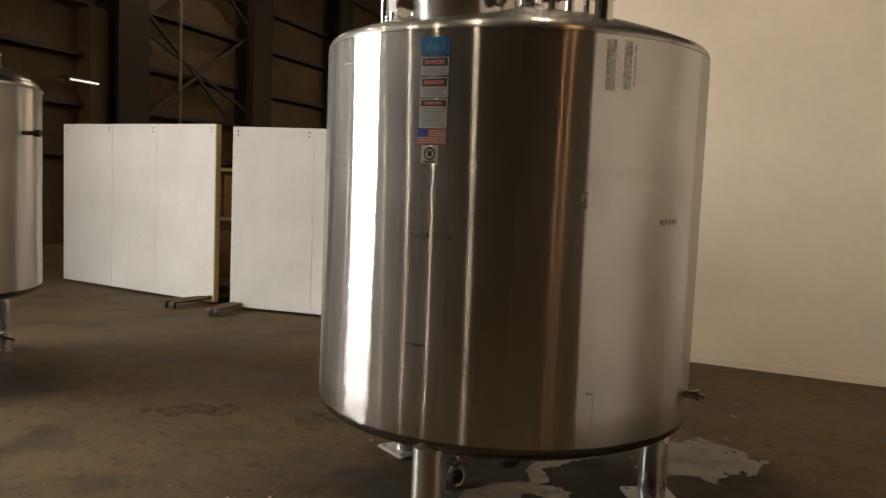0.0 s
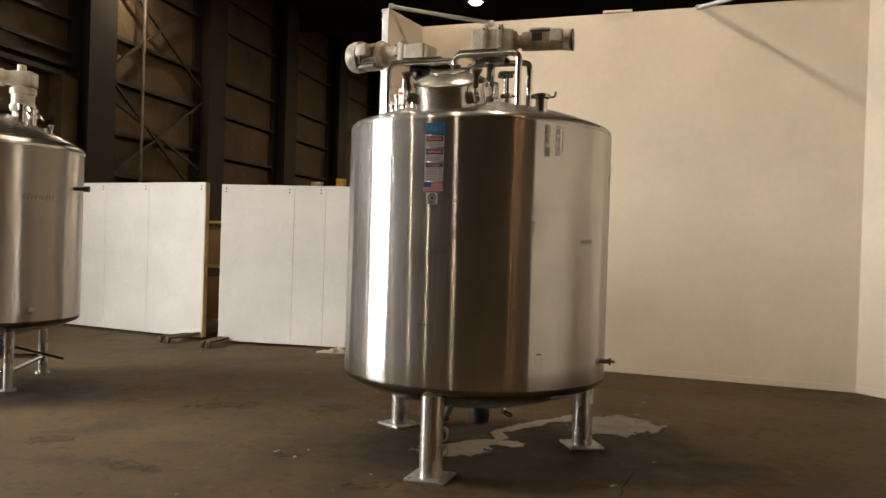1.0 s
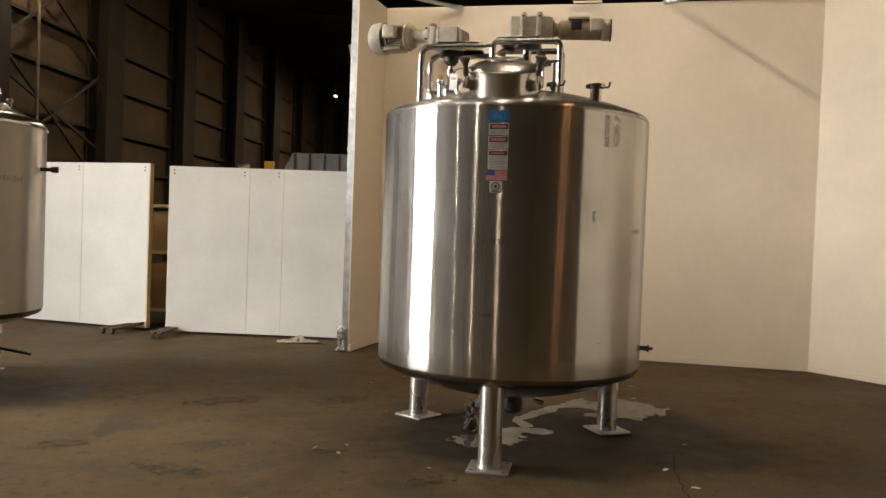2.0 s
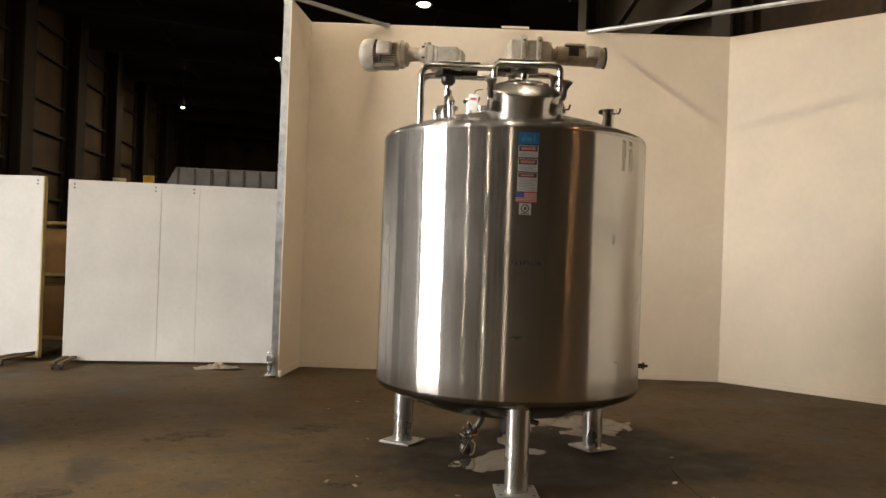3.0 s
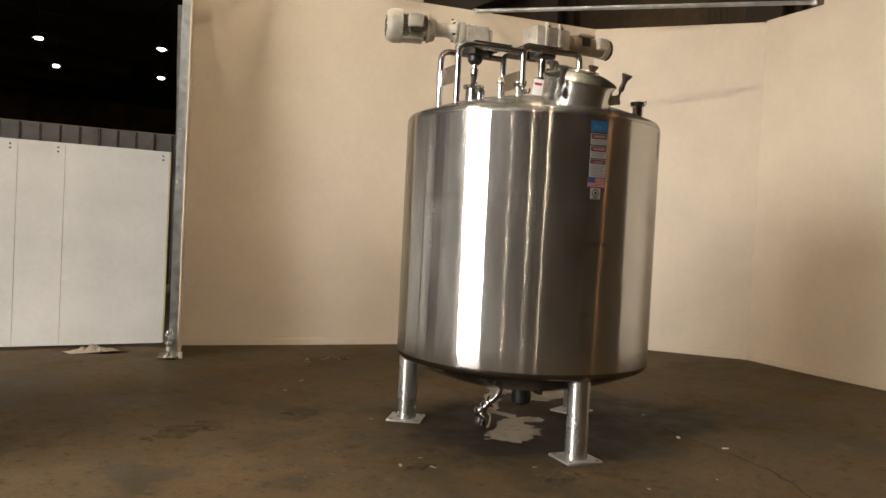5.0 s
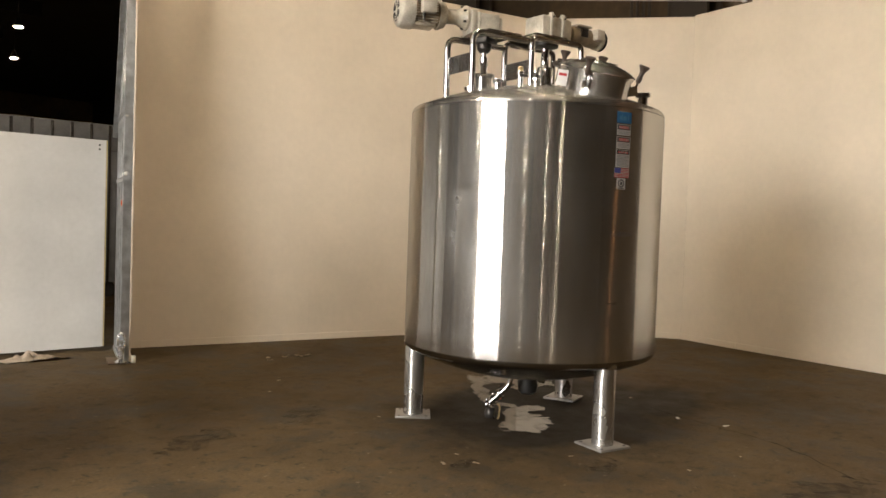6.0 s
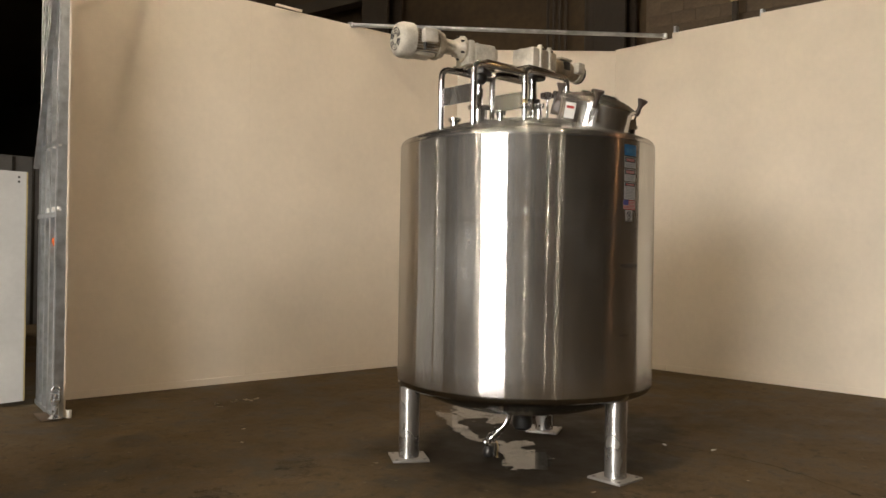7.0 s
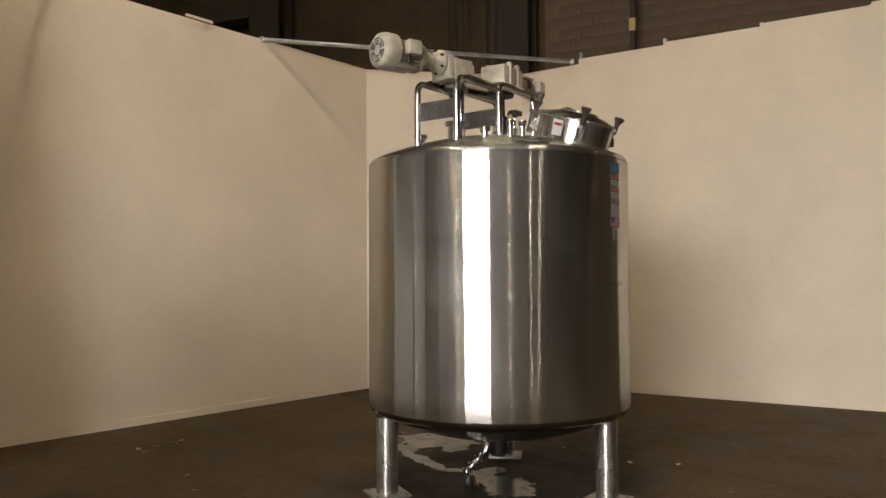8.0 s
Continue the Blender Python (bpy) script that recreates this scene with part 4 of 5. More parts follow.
lathe(bm, [(0, -0.045), (0.038, -0.045), (0.05, -0.03), (0.052, 0.0), (0.04, 0.03), (0.028, 0.045), (0, 0.045)], 22, Matrix.Translation(o + Vector((0.015, 0.0, 0.055))))
part("valve_body", bm, STEEL_DARK, valve, "dark valve body")
bm = bm_new()
tube(bm, [o + Vector((0.04, -0.06, 0.13)), o + Vector((0.075, -0.06, 0.10)), o + Vector((0.06, -0.06, 0.02)), o + Vector((0.02, -0.075, 0.012))], 0.008, 10, 0.03)
part("hose_strap", bm, BRASS, valve, "dull yellow strap")
bm = bm_new()
box(bm, o + Vector((0.07, -0.05, 0.19)), (0.05, 0.03, 0.05), bevel=0.01)
part("handle", bm, ORANGE, valve, "orange valve handle")
bm = bm_new()
tube(bm, [o + Vector((0.0, -0.045, 0.10)), o + Vector((-0.05, -0.07, 0.05)), o + Vector((-0.075, -0.09, 0.035))], 0.009, 10, 0.03)
part("lever", bm, STEEL_TUBE, valve)
o2 = tc(0.34, 4.93, 0)
bm = bm_new()
lathe(bm, [(0, 0.19), (0.05, 0.195), (0.08, 0.22), (0.088, 0.27), (0.08, 0.32), (0.06, 0.36), (0.06, 0.42), (0, 0.42)], 24, Matrix.Translation(o2))
part("bottom_agitator_cover", bm, BLACK, tank, "round black cover under the bottom head")
bm = bm_new()
tube(bm, [o2 + Vector((0.2, 0.02, 0.42)), o2 + Vector((0.2, 0.02, 0.29)), o2 + Vector((0.27, -0.02, 0.27))], 0.022, 14, 0.04)
part("drain_stub", bm, STEEL_TUBE, tank)


# stickers on the shell
RESIDUE = plain("grey_adhesive_residue", (0.40, 0.37, 0.325), 0.4, 0.85, 0.1, 14, 0.2)
PEN_FAINT = plain("faded_pen", (0.21, 0.20, 0.18), 0.45, 0.7, 0.2, 20, 0)
INK_FAINT = plain("dark_scratch", (0.04, 0.035, 0.03), 0.5, 0.4, 0.2, 20, 0)
for mat, lo, hi in ((RESIDUE, 0.1, 0.75), (INK_FAINT, 0.2, 0.9)):
    rn, rl = mat.node_tree.nodes, mat.node_tree.links
    rl.new(ramp(rn, rl, noise_tex(rn, rl, coords(rn, rl), 30.0, 5, 0.7), [(0.38, grey(lo)), (0.6, grey(hi))]), rn["Principled BSDF"].inputs["Alpha"])
def wrap(bm, a0, a1, z0, z1, r, nu=10, nz=1):
    vs = [[bm.verts.new((r * math.cos(a0 + (a1 - a0) * i / nu), r * math.sin(a0 + (a1 - a0) * i / nu), z0 + (z1 - z0) * j / nz)) for i in range(nu + 1)] for j in range(nz + 1)]
    for j in range(nz):
        for i in range(nu):
            bm.faces.new((vs[j][i], vs[j][i + 1], vs[j + 1][i + 1], vs[j + 1][i]))
    return bm


A0 = radians(-118.0)
MPR = 1 / TR


def sticker(name, u0, u1, z0, z1, mat, label, lift=0.0012, parent=None):
    bm = bm_new()
    wrap(bm, A0 + u0 * MPR, A0 + u1 * MPR, z0, z1, TR + lift)
    return part(name, bm, mat, parent or tank, label)


def sticker_bars(parent, u0, u1, z0, z1, rows, mat=GREYINK, lift=0.0020):
    for i in range(rows):
        z = z1 - (z1 - z0) * (i + 0.5) / rows
        h = (z1 - z0) / rows * 0.26
        sticker("print_line", u0, u1 - (0.02 if i % 3 == 2 else 0.0), z - h, z + h, mat, "", lift, parent)


def sticker_text(body, u, z, size, mat, parent, lift=0.0028):
    """Built-in font, bent onto the shell."""
    cu = bpy.data.curves.new("lettering", "FONT")
    cu.body, cu.size, cu.align_x, cu.align_y = body, size, "CENTER", "CENTER"
    tmp = new("lettering", cu)
    bpy.context.view_layer.update()
    me = bpy.data.meshes.new_from_object(tmp.evaluated_get(bpy.context.evaluated_depsgraph_get()))
    bpy.data.objects.remove(tmp)
    for v in me.vertices:
        a = A0 + (u + v.co.x) * MPR
        v.co = ((TR + lift) * math.cos(a), (TR + lift) * math.sin(a), z + v.co.y)
    me.materials.clear()
    me.materials.append(mat)
    ob = new("lettering", me)
    ob.parent = parent


logo = sticker("maker_sticker", -0.002, 0.144, 2.462, 2.545, BLUE, "blue maker's sticker")
for u0, u1, z0, z1 in ((0.02, 0.05, 2.482, 2.512), (0.058, 0.09, 2.482, 2.512), (0.105, 0.116, 2.482, 2.528), (0.043, 0.05, 2.512, 2.53)):
    sticker("mark", u0, u1, z0, z1, PALE_BLUE, "", 0.002, logo)
for z0, z1, hh in ((2.370, 2.452, 0.036), (2.270, 2.360, 0.036), (2.130, 2.262, 0.028)):
    w = sticker("warning_sticker", 0.0, 0.14, z0, z1, STICKER, "white warning sticker with red header")
    sticker("header", 0.006, 0.134, z1 - hh - 0.005, z1 - 0.004, INK, "", 0.0017, w)
    sticker("header_oval", 0.02, 0.12, z1 - hh + 0.003, z1 - 0.012, RED, "red header", 0.0022, w)
    sticker_text("DANGER", 0.07, z1 - 0.0045 - hh / 2, hh * 0.72, STICKER, w)
    sticker_bars(w, 0.012, 0.128, z0 + 0.006, z1 - hh - 0.010, 4 if z1 - z0 < 0.1 else 8)
flag = sticker("flag_sticker", -0.008, 0.14, 2.055, 2.126, STICKER, "red and white striped flag sticker")
for i in range(7):
    zz = 2.126 - 0.071 * (2 * i) / 13
    sticker("stripe", -0.008, 0.14, zz - 0.071 / 13, zz, RED, "", 0.0018, flag)
sticker("canton", -0.008, 0.052, 2.126 - 0.071 * 7 / 13, 2.126, NAVY, "", 0.0023, flag)
badge = sticker("round_badge_sticker", 0.018, 0.104, 1.968, 2.050, STICKER, "white sticker with a round black emblem")
bm = bm_new()
cz, cu_ = 2.012, 0.061
ring = []
for k in range(28):
    t = 2 * math.pi * k / 28
    ring.append([Vector(((TR + 0.002) * math.cos(A0 + (cu_ + rr * math.cos(t)) * MPR), (TR + 0.002) * math.sin(A0 + (cu_ + rr * math.cos(t)) * MPR), cz + rr * math.sin(t))) for rr in (0.03, 0.022)])
vv = [[bm.verts.new(p) for p in pr] for pr in ring]
for k in range(28):
    a, b = vv[k], vv[(k + 1) % 28]
    bm.faces.new((a[0], b[0], b[1], a[1]))
part("emblem", bm, INK, badge)
sticker("emblem_mark", 0.052, 0.072, 2.0, 2.024, INK, "", 0.002, badge)
sticker("print_line", 0.03, 0.09, 1.972, 1.979, INK, "", 0.002, badge)
# adhesive residue and a scratch left on the steel
for deg, w, z0, z1 in ((-71.6, 0.05, 2.33, 2.56), (-66.6, 0.045, 2.34, 2.56), (-63.6, 0.012, 2.36, 2.55), (-76.0, 0.03, 1.79, 1.87), (-70.0, 0.004, 0.72, 0.93), (-72.0, 0.035, 0.92, 0.928)):
    u = (radians(deg) - A0) * TR
    sticker("residue", u, u + w, z0, z1, RESIDUE, "", 0.0007)
sticker("scratch", -0.03, 0.075, 1.108, 1.116, INK_FAINT, "dark scratch in the steel", 0.0007)
sticker("scratch", 0.02, 0.05, 1.100, 1.106, INK_FAINT, "", 0.0008)
pen = random.Random(3)
for base, z, n in ((-0.02, 1.632, 8), (1.245, 1.735, 6)):
    for i in range(n):
        u = base + i * 0.027
        for k in range(2):
            w = pen.uniform(0.003, 0.006)
            v = u + pen.uniform(0, 0.012)
            sticker("pen_mark", v, v + w, z - pen.uniform(0.006, 0.017), z + pen.uniform(0.004, 0.017), INK, "", 0.0012 + 0.0002 * k)
        q = z + pen.choice((-0.014, 0.0, 0.013))
        sticker("pen_mark", u - 0.002, u + 0.016, q - 0.002, q + 0.002, INK, "", 0.0016)

# ---- the second tank ----
T2 = Vector((-4.95, 7.5, 0))
tank2 = thing("storage_tank", T2, "smaller brushed stainless tank on a braced leg frame", "tank")
R2, Z20, Z21 = 1.03, 0.74, 2.58
bm = bm_new()
lathe(bm, [(R2 - 0.03, Z20 + 0.01), (R2, Z20)] + [(R2, Z20 + (Z21 - Z20) * k / 10) for k in range(1, 10)] + [(R2, Z21), (R2 - 0.03, Z21 - 0.01)], 120)
part("shell", bm, STEEL_DULL, tank2)
bm = bm_new()
lathe(bm, [(R2 - 0.001, Z21), (R2 - 0.006, Z21 + 0.03), (R2 - 0.03, Z21 + 0.06), (R2 - 0.08, Z21 + 0.085), (R2 - 0.12, Z21 + 0.094), (R2 - 0.16, Z21 + 0.12), (0.6, 2.83), (0.3, 2.955), (0.1, 2.985), (0, 2.99)], 120)
part("top_head", bm, STEEL_TUBE, tank2)
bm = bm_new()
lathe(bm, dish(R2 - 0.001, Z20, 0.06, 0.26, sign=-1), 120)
part("bottom_head", bm, STEEL_BELLY_SHADED, tank2)
feet2 = [Vector((-4.38, 6.98, 0)) - T2, Vector((-4.49, 8.10, 0)) - T2, Vector((-5.52, 8.02, 0)) - T2, Vector((-5.42, 6.94, 0)) - T2]
for p in feet2:
    bm = bm_new()
    rod(bm, p + Vector((0, 0, 0.02)), p + Vector((0, 0, 0.72)), 0.05, 24)
    rod(bm, p, p + Vector((0, 0, 0.02)), 0.08, 24)
    part("leg", bm, STEEL_LEG, tank2)
for a, b in zip(feet2, feet2[1:] + feet2[:1]):
    bm = bm_new()
    rod(bm, a + Vector((0, 0, 0.2)), b + Vector((0, 0, 0.2)), 0.028, 16)
    part("cross_bar", bm, STEEL_TUBE, tank2)
bm = bm_new()
lathe(bm, [(0.27, 2.78), (0.275, 3.0), (0.29, 3.005), (0.29, 3.03), (0.2, 3.03)], 48, Matrix.Translation((-0.02, -0.38, 0)))
man2 = part("manway", bm, STEEL_TUBE, tank2)
bm = bm_new()
lathe(bm, [(0.2, 3.032), (0.298, 3.032), (0.3, 3.045), (0.27, 3.06), (0.2, 3.10), (0.1, 3.125), (0, 3.13)], 48, Matrix.Translation((-0.02, -0.38, 0)))
part("lid", bm, STEEL_TUBE, man2, "polished domed lid")
ax2 = Vector((0.2, 0.5, 0))
bm = bm_new()
lathe(bm, [(0, 2.8), (0.06, 2.8), (0.06, 2.98), (0.11, 3.0), (0.11, 3.06), (0.13, 3.07), (0.14, 3.1), (0.14, 3.14), (0.125, 3.15), (0.125, 3.26), (0.145, 3.27), (0.145, 3.33), (0.1, 3.36), (0, 3.36)], 30, Matrix.Translation(ax2))
gear = part("gear_reducer", bm, MOTOR_WHITE, tank2, "white vertical gear reducer")
bm = bm_new()
box(bm, ax2 + Vector((0.0, 0, 3.44)), (0.27, 0.22, 0.18), bevel=0.03)
rod(bm, ax2 + Vector((-0.02, 0, 3.5)), ax2 + Vector((-0.02, 0, 3.61)), 0.05, 16)
part("gear_head", bm, MOTOR_WHITE, gear)
bm = bm_new()
lathe(bm, [(0.0, 0.0), (0.05, 0.0), (0.078, 0.03), (0.082, 0.1), (0.062, 0.12), (0.078, 0.15), (0.098, 0.2), (0.102, 0.34), (0.085, 0.36), (0.085, 0.5), (0, 0.5)], 24, aim(ax2 + Vector((-0.54, -0.12, 3.45)), (0.97, 0.22, 0)))
part("motor", bm, MOTOR_WHITE, gear, "white horizontal motor")
bm = bm_new()
lathe(bm, [(R2 - 0.001, 2.56), (R2 + 0.012, 2.565), (R2 + 0.012, 2.59), (R2 - 0.001, 2.595)], 120)
part("head_flange", bm, STEEL_LID, tank2, "bright rolled rim")
for k in range(8):
    a = 2 * math.pi * k / 8 + 0.2
    q = Vector((-0.02 + 0.315 * math.cos(a), -0.38 + 0.315 * math.sin(a), 3.0))
    bm = bm_new()
    rod(bm, q + Vector((0, 0, -0.06)), q + Vector((0, 0, 0.07)), 0.012, 10)
    box(bm, q + Vector((0, 0, 0.075)), (0.06, 0.03, 0.03), Matrix.Translation(q) @ pose(0, 0, 0, 0, 0, math.degrees(a)) @ Matrix.Translation(-q), bevel=0.006)
    part("swing_bolt", bm, STEEL_TUBE, tank2)
for a in (radians(-18), radians(5), radians(28), radians(170)):
    q = Vector((math.cos(a) * 0.5, math.sin(a) * 0.5, 2.86))
    bm = bm_new()
    lathe(bm, [(0.032, 0.0), (0.032, 0.10), (0.05, 0.105), (0.05, 0.125), (0.032, 0.13), (0.032, 0.17), (0.045, 0.175), (0.045, 0.195), (0, 0.2)], 16, Matrix.Translation(q))
    port = part("fitting", bm, STEEL_TUBE, tank2)
    bm = bm_new()
    tube(bm, [q + Vector((0.05, 0, 0.115)), q + Vector((0.09, 0.0, 0.115)), q + Vector((0.10, 0.01, 0.07))], 0.009, 8, 0.02)
    part("clamp_handle", bm, STEEL_TUBE, port)
for deg in (15, 50, 95, 200):
    a = radians(deg)
    p = Vector((math.cos(a) * 0.68, math.sin(a) * 0.68, 0))
    bm = bm_new()
    lathe(bm, [(0.022, 2.7), (0.022, 2.85), (0.036, 2.86), (0.036, 2.88), (0, 2.89)], 14, Matrix.Translation(p))
    part("nozzle", bm, STEEL_TUBE, tank2)
n2 = Vector((-3.81, 7.41, 2.16)) - T2
bm = bm_new()
rod(bm, Vector((R2 - 0.05, n2.y, 2.16)), Vector((R2 + 0.1, n2.y, 2.16)), 0.02, 12)
rod(bm, Vector((R2 + 0.1, n2.y, 2.16)), Vector((R2 + 0.16, n2.y, 2.16)), 0.032, 12)
part("side_port", bm, STEEL_DARK, tank2)
bm = bm_new()
tube(bm, [Vector((0.2, 0, 0.5)), Vector((0.35, -0.1, 0.42)), Vector((1.0, -0.2, 0.30))], 0.014, 12, 0.08)
part("outlet_pipe", bm, STEEL_DARK, tank2)
bm = bm_new()
lathe(bm, [(0, 0.22), (0.08, 0.24), (0.11, 0.32), (0.09, 0.42), (0.05, 0.5), (0, 0.5)], 20, Matrix.Translation((0.08, 0.2, 0)))
part("bottom_cover", bm, NAVY, tank2, "dark blue bottom cover")

bm = bm_new()
a = radians(-39)
q = Vector((math.cos(a), math.sin(a), 0))
lathe(bm, [(0.022, -0.02), (0.022, 0.03), (0.034, 0.035), (0.034, 0.05), (0, 0.052)], 16, aim(q * R2 + Vector((0, 0, 0.86)), q))
part("drain_boss", bm, STEEL_TUBE, tank2, "small bright ferrule")
bm = bm_new()
a = radians(-68)
q = Vector((math.cos(a), math.sin(a), 0))
rod(bm, q * (R2 - 0.01) + Vector((0, 0, 1.605)), q * (R2 + 0.012) + Vector((0, 0, 1.605)), 0.014, 12)
part("plug", bm, STEEL_DARK, tank2)
# faint unreadable lettering, kept as plain strokes
stroke = random.Random(8)
for k in range(9):
    a = radians(-43 + 2.25 * k)
    h = stroke.uniform(0.03, 0.055)
    bm = bm_new()
    for da, w, z in ((0.0, 0.006, 0), (0.016, 0.005, 0.3 * h), (0.008, 0.018, -0.45 * h)):
        m = Matrix.Rotation(a + da, 4, "Z") @ Matrix.Translation((R2 + 0.0008, 0, 2.035 + z))
        box(bm, (0, 0, 0), (0.0016, w, h if w < 0.015 else 0.006), m)
    part("pen_mark", bm, PEN_FAINT, tank2)

# ---- things behind the screens ----
rack = thing("storage_rack", (-3.55, 13.0, 0), "pine storage rack with brown cartons", "rack", turn=-25)
for u in (-0.9, 0.9):
    for v in (-0.3, 0.3):
        bm = bm_new()
        box(bm, (u, v, 1.0), (0.07, 0.05, 2.0), bevel=0.004)
        part("post", bm, PINE, rack, smooth=0)
for z in (0.2, 1.15, 1.92):
    bm = bm_new()
    box(bm, (0, 0, z), (1.9, 0.66, 0.05), bevel=0.004)
    part("shelf", bm, PINE, rack, smooth=0)
RM = rack.matrix_world.copy()
for u, z, sx, sz in ((-0.5, 0.226, 0.7, 0.6), (0.35, 0.226, 0.75, 0.75), (-0.45, 1.176, 0.75, 0.6), (0.4, 1.176, 0.7, 0.66)):
    b = thing("carton", RM @ Vector((u, 0, z)), "closed brown cardboard carton on the rack", "box", "cartons", turn=-25)
    bm = bm_new()
    box(bm, (0, 0, sz / 2), (sx, 0.55, sz), bevel=0.006)
    part("carton_body", bm, CARTON, b)
    bm = bm_new()
    box(bm, (0, 0, sz + 0.001), (sx * 0.98, 0.06, 0.002))
    part("tape", bm, PINE, b)
skip = thing("steel_skip", (1.72, 17.05, 0), "grey ribbed steel skip behind the screens", "container", turn=-16.7)
bm = bm_new()
box(bm, (0, 0, 1.54), (5.7, 2.0, 2.5))
box(bm, (0, 0, 3.04), (5.7, 2.0, 0.5))
for v in bm.verts:
    if v.co.x < 0 and v.co.z > 3.2:
        v.co.x += 0.27
bmesh.ops.bevel(bm, geom=bm.edges[:], offset=0.012, segments=2, affect="EDGES", profile=0.5)
part("body", bm, TRAILER, skip)
for k in range(16):
    bm = bm_new()
    box(bm, (-2.53 + k * 0.337, -1.015, 1.78), (0.05, 0.03, 2.98), bevel=0.004)
    part("rib", bm, STEEL_DARK, skip)
for u in (-1.9, 1.9):
    bm = bm_new()
    rod(bm, (u, -0.9, 0.15), (u, 0.9, 0.15), 0.15, 20)
    part("roller", bm, BLACK, skip)
bench = thing("steel_bench", (-1.85, 17.5, 0), "tall dark steel bench behind the screens", "bench", turn=-16.7)
bm = bm_new()
box(bm, (0, 0, 2.9), (1.3, 0.6, 0.06), bevel=0.006)
part("bench_top", bm, STEEL_DARK, bench)
for u in (-0.58, 0.58):
    for v in (-0.24, 0.24):
        bm = bm_new()
        box(bm, (u, v, 1.435), (0.06, 0.06, 2.87))
        part("leg", bm, STEEL_DARK, bench, smooth=0)
SM = bench.matrix_world.copy()
for u, sx, sz in ((-0.22, 0.24, 0.09), (0.37, 0.2, 0.17)):
    pale = u < 0
    bx = thing("parts_bin", SM @ Vector((u, -0.15, 2.93)), "low cream plastic bin on a steel bench" if pale else "small yellow plastic bin on a steel bench", "bin", "plastic bins", turn=-16)
    bm = bm_new()
    box(bm, (0, 0, sz / 2), (sx, 0.16, sz), bevel=0.008)
    box(bm, (0, -0.082, sz * 0.8), (sx * 1.05, 0.012, 0.03), bevel=0.003)
    part("bin_body", bm, PALE_YELLOW if pale else YELLOW, bx)

# ---- small things on the floor ----
rag = thing("rag", (-1.15, 10.35, 0), "crumpled beige rag on the floor by the screen", "rag")
bm = bm_new()
n = 26
gv = {}
for i in range(n):
    for j in range(14):
        x, y = (i / (n - 1) - 0.5) * 0.6, (j / 13 - 0.5) * 0.26
        e = max(0.0, 1 - (2 * x / 0.6) ** 2 - (2 * y / 0.26) ** 2)
        z = 0.004 + 0.11 * e ** 0.7 * abs(noise.noise(Vector((x * 7, y * 9, 3)))) * 1.6
        gv[i, j] = bm.verts.new((x + 0.04 * noise.noise(Vector((y * 12, 1, 5))), y, z))
for i in range(n - 1):
    for j in range(13):
        bm.faces.new((gv[i, j], gv[i + 1, j], gv[i + 1, j + 1], gv[i, j + 1]))
r = bmesh.ops.solidify(bm, geom=bm.faces[:], thickness=0.003)
part("cloth", bm, RAG, rag, smooth=60)


card = thing("cardboard_piece", (-1.02, 10.16, 0), "flat torn piece of brown cardboard beside the rag", "cardboard", turn=-12)
bm = bm_new()
vs = [bm.verts.new((x, y, 0.003)) for x, y in ((-0.22, -0.06), (0.02, -0.09), (0.26, -0.01), (0.2, 0.05), (-0.2, 0.06))]
bm.faces.new(vs)
bmesh.ops.solidify(bm, geom=bm.faces[:], thickness=-0.004)
part("card", bm, CARTON, card, smooth=0)


def blob_mesh(field, x0, x1, y0, y1, cell, z):
    """A thin sheet where field(x, y) is positive, with a smooth outline."""
    bm = bm_new()
    cache = {}

    def vert(x, y):
        key = (round(x, 5), round(y, 5))
        if key not in cache:
            cache[key] = bm.verts.new((x, y, z))
        return cache[key]

    nx, ny = int((x1 - x0) / cell), int((y1 - y0) / cell)
    val = [[field(x0 + i * cell, y0 + j * cell) for j in range(ny + 1)] for i in range(nx + 1)]
    for i in range(nx):
        for j in range(ny):
            cs = [(i, j), (i + 1, j), (i + 1, j + 1), (i, j + 1)]
            if all(val[a][b] <= 0 for a, b in cs):
                continue
            pts = []
            for (a, b), (c, d) in zip(cs, cs[1:] + cs[:1]):
                va, vc = val[a][b], val[c][d]
                if va > 0:
                    pts.append((x0 + a * cell, y0 + b * cell))
                if (va > 0) != (vc > 0):
                    t = va / (va - vc)
                    pts.append((x0 + (a + (c - a) * t) * cell, y0 + (b + (d - b) * t) * cell))
            vs = []
            for p in pts:
                v = vert(*p)
                if v not in vs:
                    vs.append(v)
            if len(vs) > 2:
                try:
                    bm.faces.new(vs)
                except ValueError:
                    pass
    return bm


def blobs(spots, rough=0.3, freq=5.0, seed=0.0):
    """A field of overlapping oval spots (x, y, radius x, radius y, turn) with ragged edges."""
    def field(x, y):
        best = -9.0
        for cx, cy, rx, ry, turn in spots:
            c, s_ = math.cos(radians(turn)), math.sin(radians(turn))
            u, v = ((x - cx) * c + (y - cy) * s_) / rx, (-(x - cx) * s_ + (y - cy) * c) / ry
            best = max(best, 1 - math.hypot(u, v))
        n = 0.9 * noise.noise(Vector((x * freq, y * freq, seed))) + 0.6 * noise.noise(Vector((x * freq * 2.7, y * freq * 2.7, seed + 4))) + 0.35 * noise.noise(Vector((x * freq * 6, y * freq * 6, seed + 9)))
        return best + rough * n
    return field


